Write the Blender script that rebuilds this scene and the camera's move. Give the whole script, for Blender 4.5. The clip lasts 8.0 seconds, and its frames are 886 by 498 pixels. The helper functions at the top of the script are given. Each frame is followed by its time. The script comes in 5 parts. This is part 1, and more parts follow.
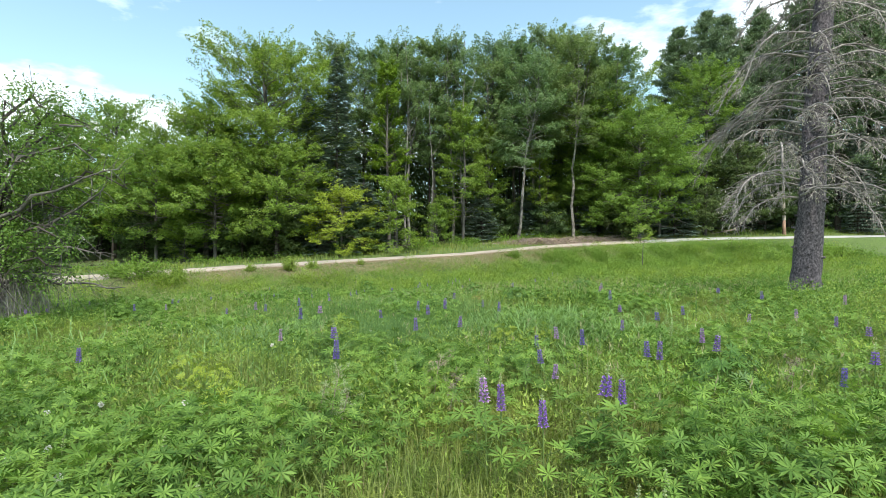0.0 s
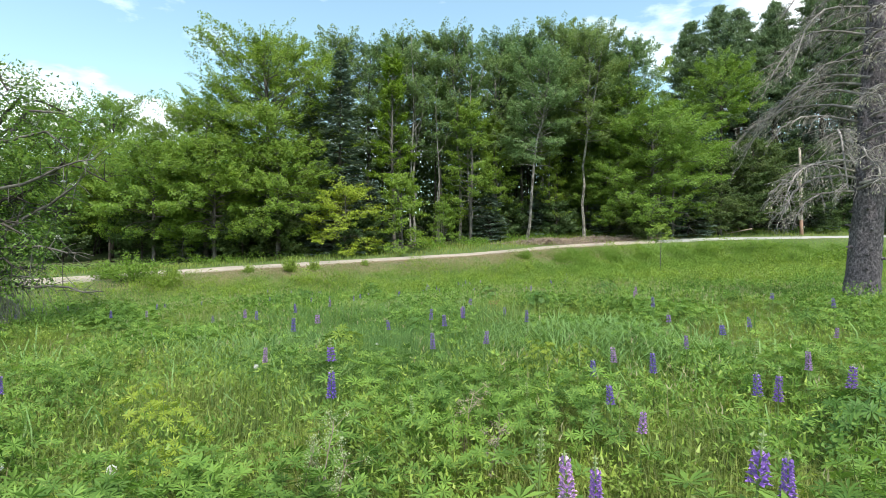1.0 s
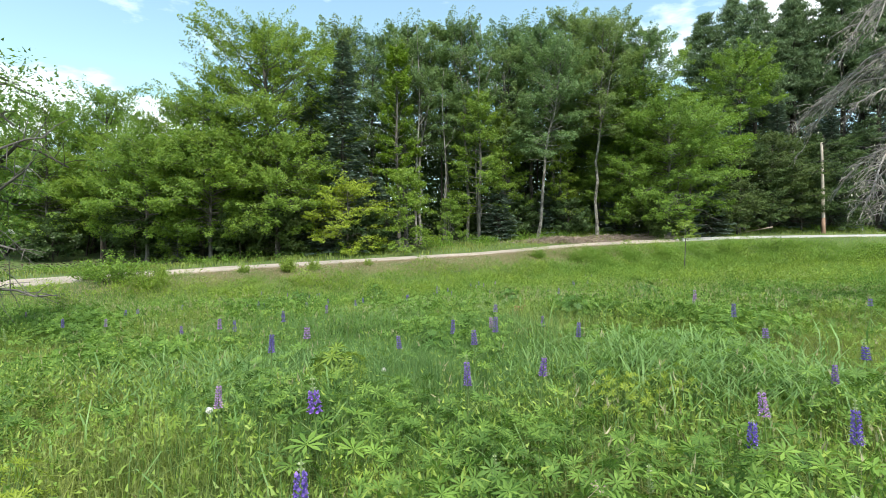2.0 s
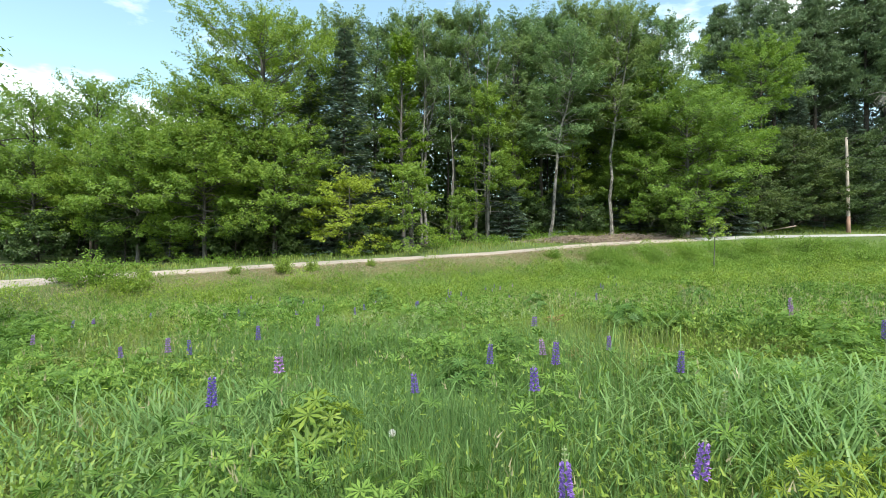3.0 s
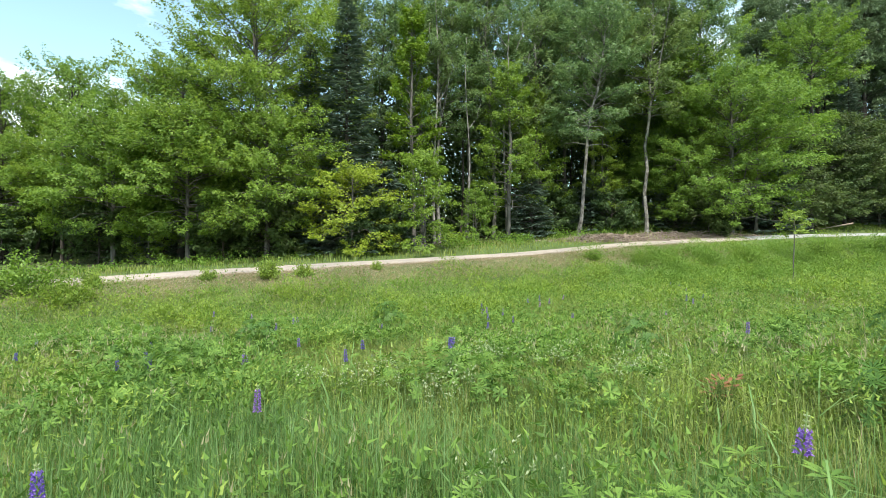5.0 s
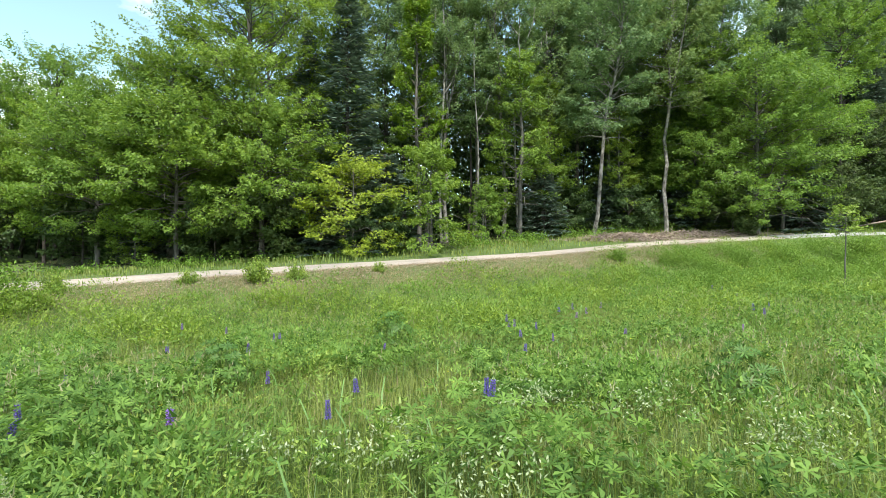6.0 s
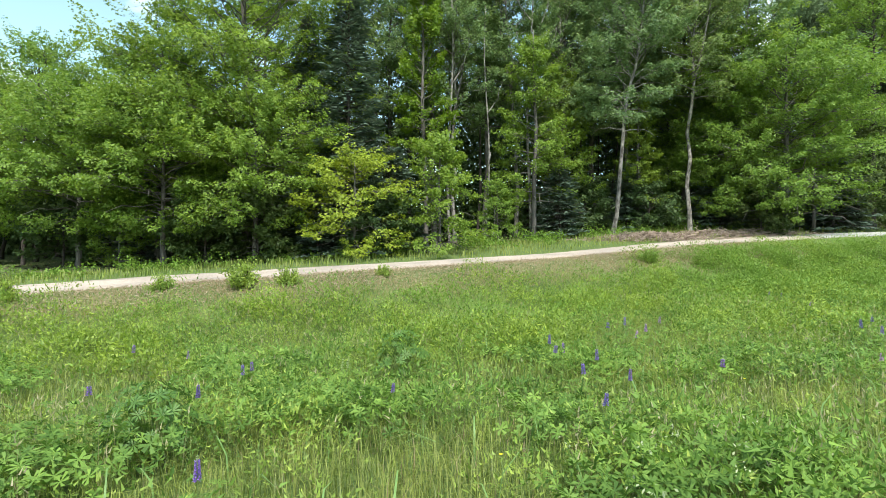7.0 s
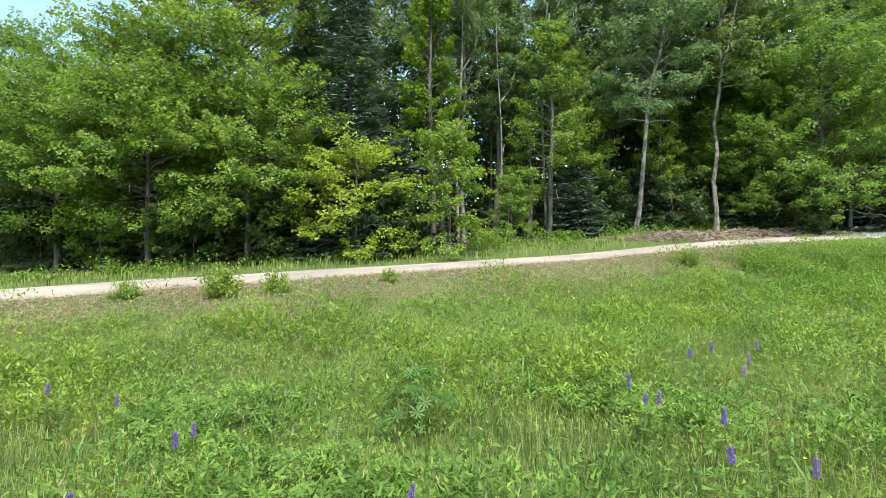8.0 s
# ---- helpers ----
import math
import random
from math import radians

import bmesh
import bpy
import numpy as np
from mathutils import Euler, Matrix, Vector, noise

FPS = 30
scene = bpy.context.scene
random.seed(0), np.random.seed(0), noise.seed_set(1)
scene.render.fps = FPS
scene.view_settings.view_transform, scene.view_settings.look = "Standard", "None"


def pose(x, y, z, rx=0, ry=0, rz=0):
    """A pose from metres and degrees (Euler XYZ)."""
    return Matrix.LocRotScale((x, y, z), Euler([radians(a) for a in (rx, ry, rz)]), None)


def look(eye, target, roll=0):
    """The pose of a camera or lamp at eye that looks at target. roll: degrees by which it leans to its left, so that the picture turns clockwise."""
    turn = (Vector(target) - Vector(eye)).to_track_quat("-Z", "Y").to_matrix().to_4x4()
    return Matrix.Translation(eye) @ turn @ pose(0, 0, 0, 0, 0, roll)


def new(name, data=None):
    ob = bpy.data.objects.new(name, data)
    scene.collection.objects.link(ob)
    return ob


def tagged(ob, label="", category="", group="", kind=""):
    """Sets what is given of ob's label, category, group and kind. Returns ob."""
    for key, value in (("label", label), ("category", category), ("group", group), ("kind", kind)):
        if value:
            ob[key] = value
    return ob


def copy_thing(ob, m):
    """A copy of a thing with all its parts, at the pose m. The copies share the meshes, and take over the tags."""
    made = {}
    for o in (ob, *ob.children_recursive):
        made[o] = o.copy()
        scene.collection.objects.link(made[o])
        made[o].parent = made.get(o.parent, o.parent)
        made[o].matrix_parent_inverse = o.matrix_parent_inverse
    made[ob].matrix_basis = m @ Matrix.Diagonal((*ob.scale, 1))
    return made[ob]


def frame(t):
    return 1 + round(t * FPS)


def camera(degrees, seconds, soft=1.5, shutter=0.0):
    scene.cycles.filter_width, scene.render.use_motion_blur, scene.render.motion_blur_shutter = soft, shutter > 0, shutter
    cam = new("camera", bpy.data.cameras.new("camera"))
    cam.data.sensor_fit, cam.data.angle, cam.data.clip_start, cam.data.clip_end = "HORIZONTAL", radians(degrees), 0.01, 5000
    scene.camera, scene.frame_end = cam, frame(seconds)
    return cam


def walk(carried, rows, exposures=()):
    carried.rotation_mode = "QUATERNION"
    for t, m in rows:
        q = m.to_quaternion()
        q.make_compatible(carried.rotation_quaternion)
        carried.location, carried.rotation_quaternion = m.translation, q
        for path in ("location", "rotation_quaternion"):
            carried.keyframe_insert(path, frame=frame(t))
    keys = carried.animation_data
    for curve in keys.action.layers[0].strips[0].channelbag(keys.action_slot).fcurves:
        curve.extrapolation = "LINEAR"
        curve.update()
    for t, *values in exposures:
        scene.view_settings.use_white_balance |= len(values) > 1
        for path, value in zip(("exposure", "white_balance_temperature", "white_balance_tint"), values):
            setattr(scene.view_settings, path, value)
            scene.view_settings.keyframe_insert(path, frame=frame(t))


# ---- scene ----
cam = camera(81.8, 8.0, soft=0.85)
METRES, EYE, TILT, LEAN, TURN = 16.0, 1.7, 0.0, 0.0, 0.0
ROWS = [
    (0.0, 0.0, 0.0, 0.0, -0.0, 0.0, -0.0),
    (0.5, -0.0054, 0.0357, 0.0, 0.22, 0.01, -0.01),
    (1.0, -0.0138, 0.0852, -0.0006, 0.44, 0.03, -0.03),
    (1.5, -0.023, 0.1419, -0.0026, 0.64, 0.02, -0.02),
    (3.0, -0.0506, 0.3269, -0.0098, 1.21, 0.14, -0.02),
    (3.5, -0.0603, 0.3934, -0.0093, 1.39, 0.12, -0.03),
    (4.0, -0.0703, 0.461, -0.0093, 1.58, 0.14, -0.03),
    (4.5, -0.0807, 0.5269, -0.009, 1.79, 0.14, -0.04),
    (6.0, -0.1096, 0.7211, -0.0117, 2.37, 0.23, 0.03),
    (6.5, -0.1213, 0.7863, -0.0111, 2.55, 0.24, 0.05),
    (7.0, -0.1336, 0.8536, -0.0104, 2.72, 0.26, 0.05),
    (7.5, -0.1465, 0.9232, -0.0098, 2.89, 0.26, 0.05),
    (8.0, -0.1588, 0.9869, -0.0083, 3.09, 0.29, 0.04),
]
walk(cam, [(t, pose(0, 0, EYE, TILT, LEAN, TURN) @ pose(METRES * x, METRES * y, METRES * z, 90 + pitch, roll, yaw)) for t, x, y, z, yaw, pitch, roll in ROWS], exposures=[(0.0, 0.41), (3.0, 0.5), (8.0, 0.68)])

# ---- world and sun ----
SUN_UP, SUN_TURN = 58.0, 168.0     # degrees above the horizon; degrees clockwise from ahead


def make_world():
    w = bpy.data.worlds.new("sky")
    scene.world = w
    w.use_nodes = True
    nt = w.node_tree
    nt.nodes.clear()
    out, bg = nt.nodes.new("ShaderNodeOutputWorld"), nt.nodes.new("ShaderNodeBackground")
    sky = nt.nodes.new("ShaderNodeTexSky")
    sky.sky_type, sky.sun_disc = "NISHITA", False
    sky.sun_elevation, sky.sun_rotation = radians(SUN_UP), radians(SUN_TURN)
    sky.air_density, sky.dust_density, sky.ozone_density = 1.0, 1.2, 1.5
    co = nt.nodes.new("ShaderNodeTexCoord")
    mp = nt.nodes.new("ShaderNodeMapping")
    mp.inputs["Scale"].default_value = (1.0, 1.0, 2.6)
    mp.inputs["Location"].default_value = (2.35, 1.0, 0.2)
    nz = nt.nodes.new("ShaderNodeTexNoise")
    nz.inputs["Scale"].default_value, nz.inputs["Detail"].default_value, nz.inputs["Roughness"].default_value = 2.2, 9.0, 0.55
    rp = nt.nodes.new("ShaderNodeValToRGB")
    rp.color_ramp.elements[0].position, rp.color_ramp.elements[1].position = 0.54, 0.68
    mx = nt.nodes.new("ShaderNodeMix")
    mx.data_type = "RGBA"
    mx.inputs[7].default_value = (9.5, 9.8, 10.2, 1)
    ln = nt.links.new
    ln(co.outputs["Generated"], mp.inputs["Vector"])
    ln(mp.outputs[0], nz.inputs["Vector"])
    ln(nz.outputs["Fac"], rp.inputs["Fac"])
    ln(rp.outputs["Color"], mx.inputs[0])
    tint = nt.nodes.new("ShaderNodeMix")
    tint.data_type, tint.blend_type = "RGBA", "MULTIPLY"
    tint.inputs[0].default_value, tint.inputs[7].default_value = 1.0, (1.38, 1.45, 1.18, 1)
    ln(sky.outputs[0], tint.inputs[6])
    ln(tint.outputs[2], mx.inputs[6])
    ln(mx.outputs[2], bg.inputs["Color"])
    bg.inputs["Strength"].default_value = 0.185
    ln(bg.outputs[0], out.inputs["Surface"])


make_world()
sun = new("sun", bpy.data.lights.new("sun", "SUN"))
sun.data.energy, sun.data.angle, sun.data.color = 4.0, radians(6), (1.0, 0.96, 0.88)
_a, _e = radians(SUN_TURN), radians(SUN_UP)
sun.matrix_world = look((math.sin(_a) * math.cos(_e) * 60, math.cos(_a) * math.cos(_e) * 60, math.sin(_e) * 60), (0, 0, 0))


# ---- materials ----
def nodes_of(name):
    m = bpy.data.materials.new(name)
    m.use_nodes = True
    nt = m.node_tree
    return m, nt, nt.nodes["Principled BSDF"], nt.nodes["Material Output"], nt.links.new


def ramp(nt, stops):
    r = nt.nodes.new("ShaderNodeValToRGB")
    els = r.color_ramp.elements
    while len(els) < len(stops):
        els.new(0.5)
    for e, (p, c) in zip(els, stops):
        e.position, e.color = p, (*c, 1)
    return r


def noise_at(nt, scale, detail=4.0, rough=0.55, stretch=None):
    g = nt.nodes.new("ShaderNodeNewGeometry")
    n = nt.nodes.new("ShaderNodeTexNoise")
    n.inputs["Scale"].default_value, n.inputs["Detail"].default_value, n.inputs["Roughness"].default_value = scale, detail, rough
    if stretch:
        m = nt.nodes.new("ShaderNodeMapping")
        m.inputs["Scale"].default_value = stretch
        nt.links.new(g.outputs["Position"], m.inputs["Vector"])
        nt.links.new(m.outputs[0], n.inputs["Vector"])
    else:
        nt.links.new(g.outputs["Position"], n.inputs["Vector"])
    return n


def blend(nt, mode, fac, a, b):
    m = nt.nodes.new("ShaderNodeMix")
    m.data_type, m.blend_type = "RGBA", mode
    for socket, v in ((m.inputs[0], fac), (m.inputs[6], a), (m.inputs[7], b)):
        if hasattr(v, "links"):
            nt.links.new(v, socket)
        elif isinstance(v, tuple):
            socket.default_value = (*v, 1)
        else:
            socket.default_value = v
    return m.outputs[2]


def leaf_mat(name, dark, light, thin=0.35, rough=0.5, patch=0.5, patch_to=None, glow=(1.14, 1.12, 0.8), per_object=False, clump=0.0):
    """A leaf: colour varied leaf by leaf and in drifts a few metres wide, part of the light passes through."""
    m, nt, bs, out, ln = nodes_of(name)
    g = nt.nodes.new("ShaderNodeNewGeometry")
    r = ramp(nt, [(0.0, dark), (1.0, light)])
    ln(g.outputs["Random Per Island"], r.inputs["Fac"])
    nz = noise_at(nt, patch, 3.0)
    rr = ramp(nt, [(0.35, (0, 0, 0)), (0.65, (1, 1, 1))])
    ln(nz.outputs["Fac"], rr.inputs["Fac"])
    to = patch_to or tuple(0.5 * (a + b) * 1.25 for a, b in zip(dark, light))
    half = nt.nodes.new("ShaderNodeMath")
    half.operation = "MULTIPLY"
    half.inputs[1].default_value = 0.6
    ln(rr.outputs["Color"], half.inputs[0])
    col = blend(nt, "MIX", half.outputs[0], r.outputs["Color"], to)
    if per_object:
        oi = nt.nodes.new("ShaderNodeObjectInfo")
        tint = ramp(nt, [(0.0, (0.9, 0.95, 1.0)), (0.5, (1.0, 1.0, 1.0)), (1.0, (1.14, 1.05, 0.88))])
        ln(oi.outputs["Random"], tint.inputs["Fac"])
        col = blend(nt, "MULTIPLY", 1.0, col, tint.outputs["Color"])
    if clump:
        near = noise_at(nt, 2.3, 2.0, 0.5)
        plants = ramp(nt, [(0.36, (1 - clump, 1 - 0.8 * clump, 1 - clump)), (0.5, (1.0, 1.0, 1.0)), (0.66, (1 + 0.7 * clump, 1 + 0.55 * clump, 1 + 0.3 * clump))])
        ln(near.outputs["Fac"], plants.inputs["Fac"])
        col = blend(nt, "MULTIPLY", 1.0, col, plants.outputs["Color"])
    ln(col, bs.inputs["Base Color"])
    bs.inputs["Roughness"].default_value = rough
    bs.inputs["Specular IOR Level"].default_value = 0.35
    tr = nt.nodes.new("ShaderNodeBsdfTranslucent")
    ln(blend(nt, "MULTIPLY", 1.0, col, glow), tr.inputs["Color"])
    mx = nt.nodes.new("ShaderNodeMixShader")
    mx.inputs[0].default_value = thin
    ln(bs.outputs[0], mx.inputs[1])
    ln(tr.outputs[0], mx.inputs[2])
    ln(mx.outputs[0], out.inputs["Surface"])
    return m


def bark_mat(name, stops, scale=6.0, stretch=(1, 1, 0.25), bump=0.5, rough=0.85):
    m, nt, bs, out, ln = nodes_of(name)
    nz = noise_at(nt, scale, 7.0, 0.65, stretch)
    r = ramp(nt, stops)
    ln(nz.outputs["Fac"], r.inputs["Fac"])
    big = noise_at(nt, 0.9, 3.0)
    rb = ramp(nt, [(0.3, (0.7, 0.7, 0.72)), (0.7, (1.15, 1.12, 1.08))])
    ln(big.outputs["Fac"], rb.inputs["Fac"])
    ln(blend(nt, "MULTIPLY", 1.0, r.outputs["Color"], rb.outputs["Color"]), bs.inputs["Base Color"])
    bs.inputs["Roughness"].default_value = rough
    b = nt.nodes.new("ShaderNodeBump")
    b.inputs["Strength"].default_value, b.inputs["Distance"].default_value = bump, 0.03
    ln(nz.outputs["Fac"], b.inputs["Height"])
    ln(b.outputs[0], bs.inputs["Normal"])
    return m


def soil_mat(name, stops, fine=9.0, coarse=0.25, tint=((0.8, 0.8, 0.8), (1.2, 1.15, 1.1)), bump=0.6):
    m, nt, bs, out, ln = nodes_of(name)
    nz = noise_at(nt, fine, 8.0, 0.7)
    r = ramp(nt, stops)
    ln(nz.outputs["Fac"], r.inputs["Fac"])
    big = noise_at(nt, coarse, 4.0)
    rb = ramp(nt, [(0.35, tint[0]), (0.65, tint[1])])
    ln(big.outputs["Fac"], rb.inputs["Fac"])
    ln(blend(nt, "MULTIPLY", 1.0, r.outputs["Color"], rb.outputs["Color"]), bs.inputs["Base Color"])
    bs.inputs["Roughness"].default_value = 0.95
    b = nt.nodes.new("ShaderNodeBump")
    b.inputs["Strength"].default_value, b.inputs["Distance"].default_value = bump, 0.04
    ln(nz.outputs["Fac"], b.inputs["Height"])
    ln(b.outputs[0], bs.inputs["Normal"])
    return m


M_MAPLE = leaf_mat("maple_leaf", (0.086, 0.163, 0.025), (0.25, 0.366, 0.064), 0.48, glow=(1.17, 1.12, 0.72), per_object=True)
M_YELLOW = leaf_mat("young_maple_leaf", (0.17, 0.24, 0.025), (0.33, 0.4, 0.05), 0.45)
M_LIME = leaf_mat("poplar_leaf", (0.09, 0.175, 0.015), (0.21, 0.31, 0.03), 0.45)
M_ASPEN = leaf_mat("aspen_leaf", (0.085, 0.152, 0.058), (0.23, 0.325, 0.135), 0.46, per_object=True)
# canopy shade is put into this leaf colour, darker than the other trees' leaves
M_SHADELEAF = leaf_mat("shade_darkened_leaf", (0.036, 0.072, 0.022), (0.1, 0.15, 0.05), 0.35, per_object=True)
M_NEEDLE = leaf_mat("fir_needle", (0.052, 0.092, 0.068), (0.15, 0.205, 0.155), 0.18)
M_PINE = leaf_mat("pine_needle", (0.06, 0.1, 0.052), (0.18, 0.255, 0.125), 0.22)
M_LILAC = leaf_mat("lilac_leaf", (0.065, 0.14, 0.025), (0.17, 0.27, 0.055), 0.42)
M_SHRUB = leaf_mat("shrub_leaf", (0.10, 0.19, 0.025), (0.19, 0.29, 0.04), 0.35, per_object=True)
M_GRASS = leaf_mat("grass_blade", (0.088, 0.155, 0.032), (0.275, 0.355, 0.085), 0.4, patch=0.3, patch_to=(0.295, 0.3, 0.085), clump=0.3)
M_WIDEGRASS = leaf_mat("broad_grass_blade", (0.12, 0.235, 0.07), (0.225, 0.345, 0.115), 0.4)
M_RUSH = leaf_mat("rush_blade", (0.07, 0.155, 0.045), (0.19, 0.305, 0.095), 0.4, clump=0.2)
M_DRYGRASS = leaf_mat("dry_grass", (0.24, 0.175, 0.10), (0.42, 0.33, 0.22), 0.3)
M_PANICLE = leaf_mat("grass_panicle", (0.27, 0.26, 0.13), (0.42, 0.38, 0.24), 0.35)
M_THATCH = leaf_mat("dead_thatch", (0.26, 0.19, 0.12), (0.45, 0.36, 0.27), 0.15, glow=(1, 1, 1))
M_DARKLUPINE = leaf_mat("deep_green_lupine_leaf", (0.035, 0.095, 0.018), (0.11, 0.21, 0.04), 0.3)
M_LITTER = soil_mat("forest_litter", [(0.3, (0.025, 0.018, 0.012)), (0.7, (0.085, 0.06, 0.042))])
M_BANKLEAF = leaf_mat("goldenrod_leaf", (0.11, 0.195, 0.024), (0.275, 0.36, 0.056), 0.4, clump=0.35)
M_LUPINE = leaf_mat("lupine_leaf", (0.057, 0.133, 0.021), (0.2, 0.322, 0.062), 0.38, rough=0.65, patch=0.6, clump=0.4)
M_FORB = leaf_mat("forb_leaf", (0.13, 0.215, 0.034), (0.3, 0.385, 0.078), 0.38, patch=0.5, clump=0.35)
M_REDLEAF = leaf_mat("reddish_leaf", (0.2, 0.09, 0.05), (0.36, 0.18, 0.09), 0.3)
M_STEM = leaf_mat("green_stem", (0.10, 0.17, 0.04), (0.18, 0.25, 0.08), 0.2)
M_BUD = leaf_mat("pale_bud", (0.25, 0.32, 0.15), (0.42, 0.46, 0.28), 0.3)
M_WHITE = leaf_mat("white_blossom", (0.72, 0.7, 0.66), (0.85, 0.84, 0.82), 0.3, glow=(1, 1, 1))
M_YELLOWFLOWER = leaf_mat("yellow_flower", (0.6, 0.5, 0.02), (0.75, 0.62, 0.03), 0.2, glow=(1, 1, 1))
M_BARK = bark_mat("grey_bark", [(0.3, (0.05, 0.045, 0.04)), (0.55, (0.13, 0.12, 0.11)), (0.75, (0.2, 0.19, 0.17))])
M_BIRCH = bark_mat("pale_bark", [(0.38, (0.045, 0.04, 0.035)), (0.5, (0.19, 0.18, 0.165)), (0.72, (0.43, 0.41, 0.385))], 4.0, (1, 1, 0.7), 0.3)
M_DARKBARK = bark_mat("dark_bark", [(0.3, (0.025, 0.02, 0.017)), (0.7, (0.085, 0.07, 0.06))])
M_DEADBARK = bark_mat("dead_spruce_bark", [(0.34, (0.022, 0.019, 0.023)), (0.5, (0.1, 0.083, 0.097)), (0.66, (0.24, 0.205, 0.23))], 22.0, (1, 1, 0.7), 1.0)
M_DEADTWIG = bark_mat("dead_twig", [(0.3, (0.095, 0.085, 0.082)), (0.5, (0.22, 0.2, 0.19)), (0.7, (0.43, 0.4, 0.375))], 7.0, (1, 1, 1), 0.3)
M_LICHEN = leaf_mat("grey_lichen", (0.28, 0.28, 0.2), (0.42, 0.41, 0.31), 0.2, glow=(1, 1, 0.8))
M_GROUND = soil_mat("meadow_soil", [(0.3, (0.04, 0.07, 0.014)), (0.55, (0.08, 0.13, 0.024)), (0.75, (0.14, 0.16, 0.04))])
M_ROAD = soil_mat("gravel", [(0.3, (0.235, 0.19, 0.157)), (0.5, (0.335, 0.29, 0.25)), (0.7, (0.425, 0.38, 0.335))], 14.0, 0.5)
M_ASPHALT = soil_mat("worn_asphalt", [(0.3, (0.3, 0.3, 0.3)), (0.7, (0.42, 0.42, 0.41))], 22.0, 0.5)
M_BRUSH = bark_mat("brush_wood", [(0.3, (0.18, 0.135, 0.10)), (0.7, (0.42, 0.34, 0.28))], 5.0, (1, 1, 1), 0.4)
M_POLE = bark_mat("pole_wood", [(0.3, (0.3, 0.25, 0.2)), (0.7, (0.52, 0.47, 0.42))], 8.0, (1, 1, 0.1), 0.3)
M_RUSTPOLE = bark_mat("stained_pole_wood", [(0.3, (0.17, 0.10, 0.07)), (0.7, (0.3, 0.19, 0.135))], 8.0, (1, 1, 0.1), 0.3)
M_WIRE = bark_mat("cable", [(0.3, (0.02, 0.02, 0.02)), (0.7, (0.05, 0.05, 0.05))])


def lupine_flower_mat():
    m, nt, bs, out, ln = nodes_of("lupine_floret")
    oi, g = nt.nodes.new("ShaderNodeObjectInfo"), nt.nodes.new("ShaderNodeNewGeometry")
    r = ramp(nt, [(0.0, (0.15, 0.11, 0.43)), (0.4, (0.22, 0.13, 0.46)), (0.8, (0.30, 0.16, 0.46)), (1.0, (0.44, 0.27, 0.5))])
    ln(oi.outputs["Random"], r.inputs["Fac"])
    v = ramp(nt, [(0.0, (0.75, 0.75, 0.85)), (0.75, (1.15, 1.1, 1.1)), (1.0, (2.0, 2.0, 1.6))])
    ln(g.outputs["Random Per Island"], v.inputs["Fac"])
    ln(blend(nt, "MULTIPLY", 1.0, r.outputs["Color"], v.outputs["Color"]), bs.inputs["Base Color"])
    bs.inputs["Roughness"].default_value = 0.55
    return m


M_FLORET = lupine_flower_mat()


# ---- mesh building ----
RNG = np.random.default_rng(7)


def unit(v):
    v = np.asarray(v, float)
    return v / np.maximum(np.linalg.norm(v, axis=-1, keepdims=True), 1e-9)


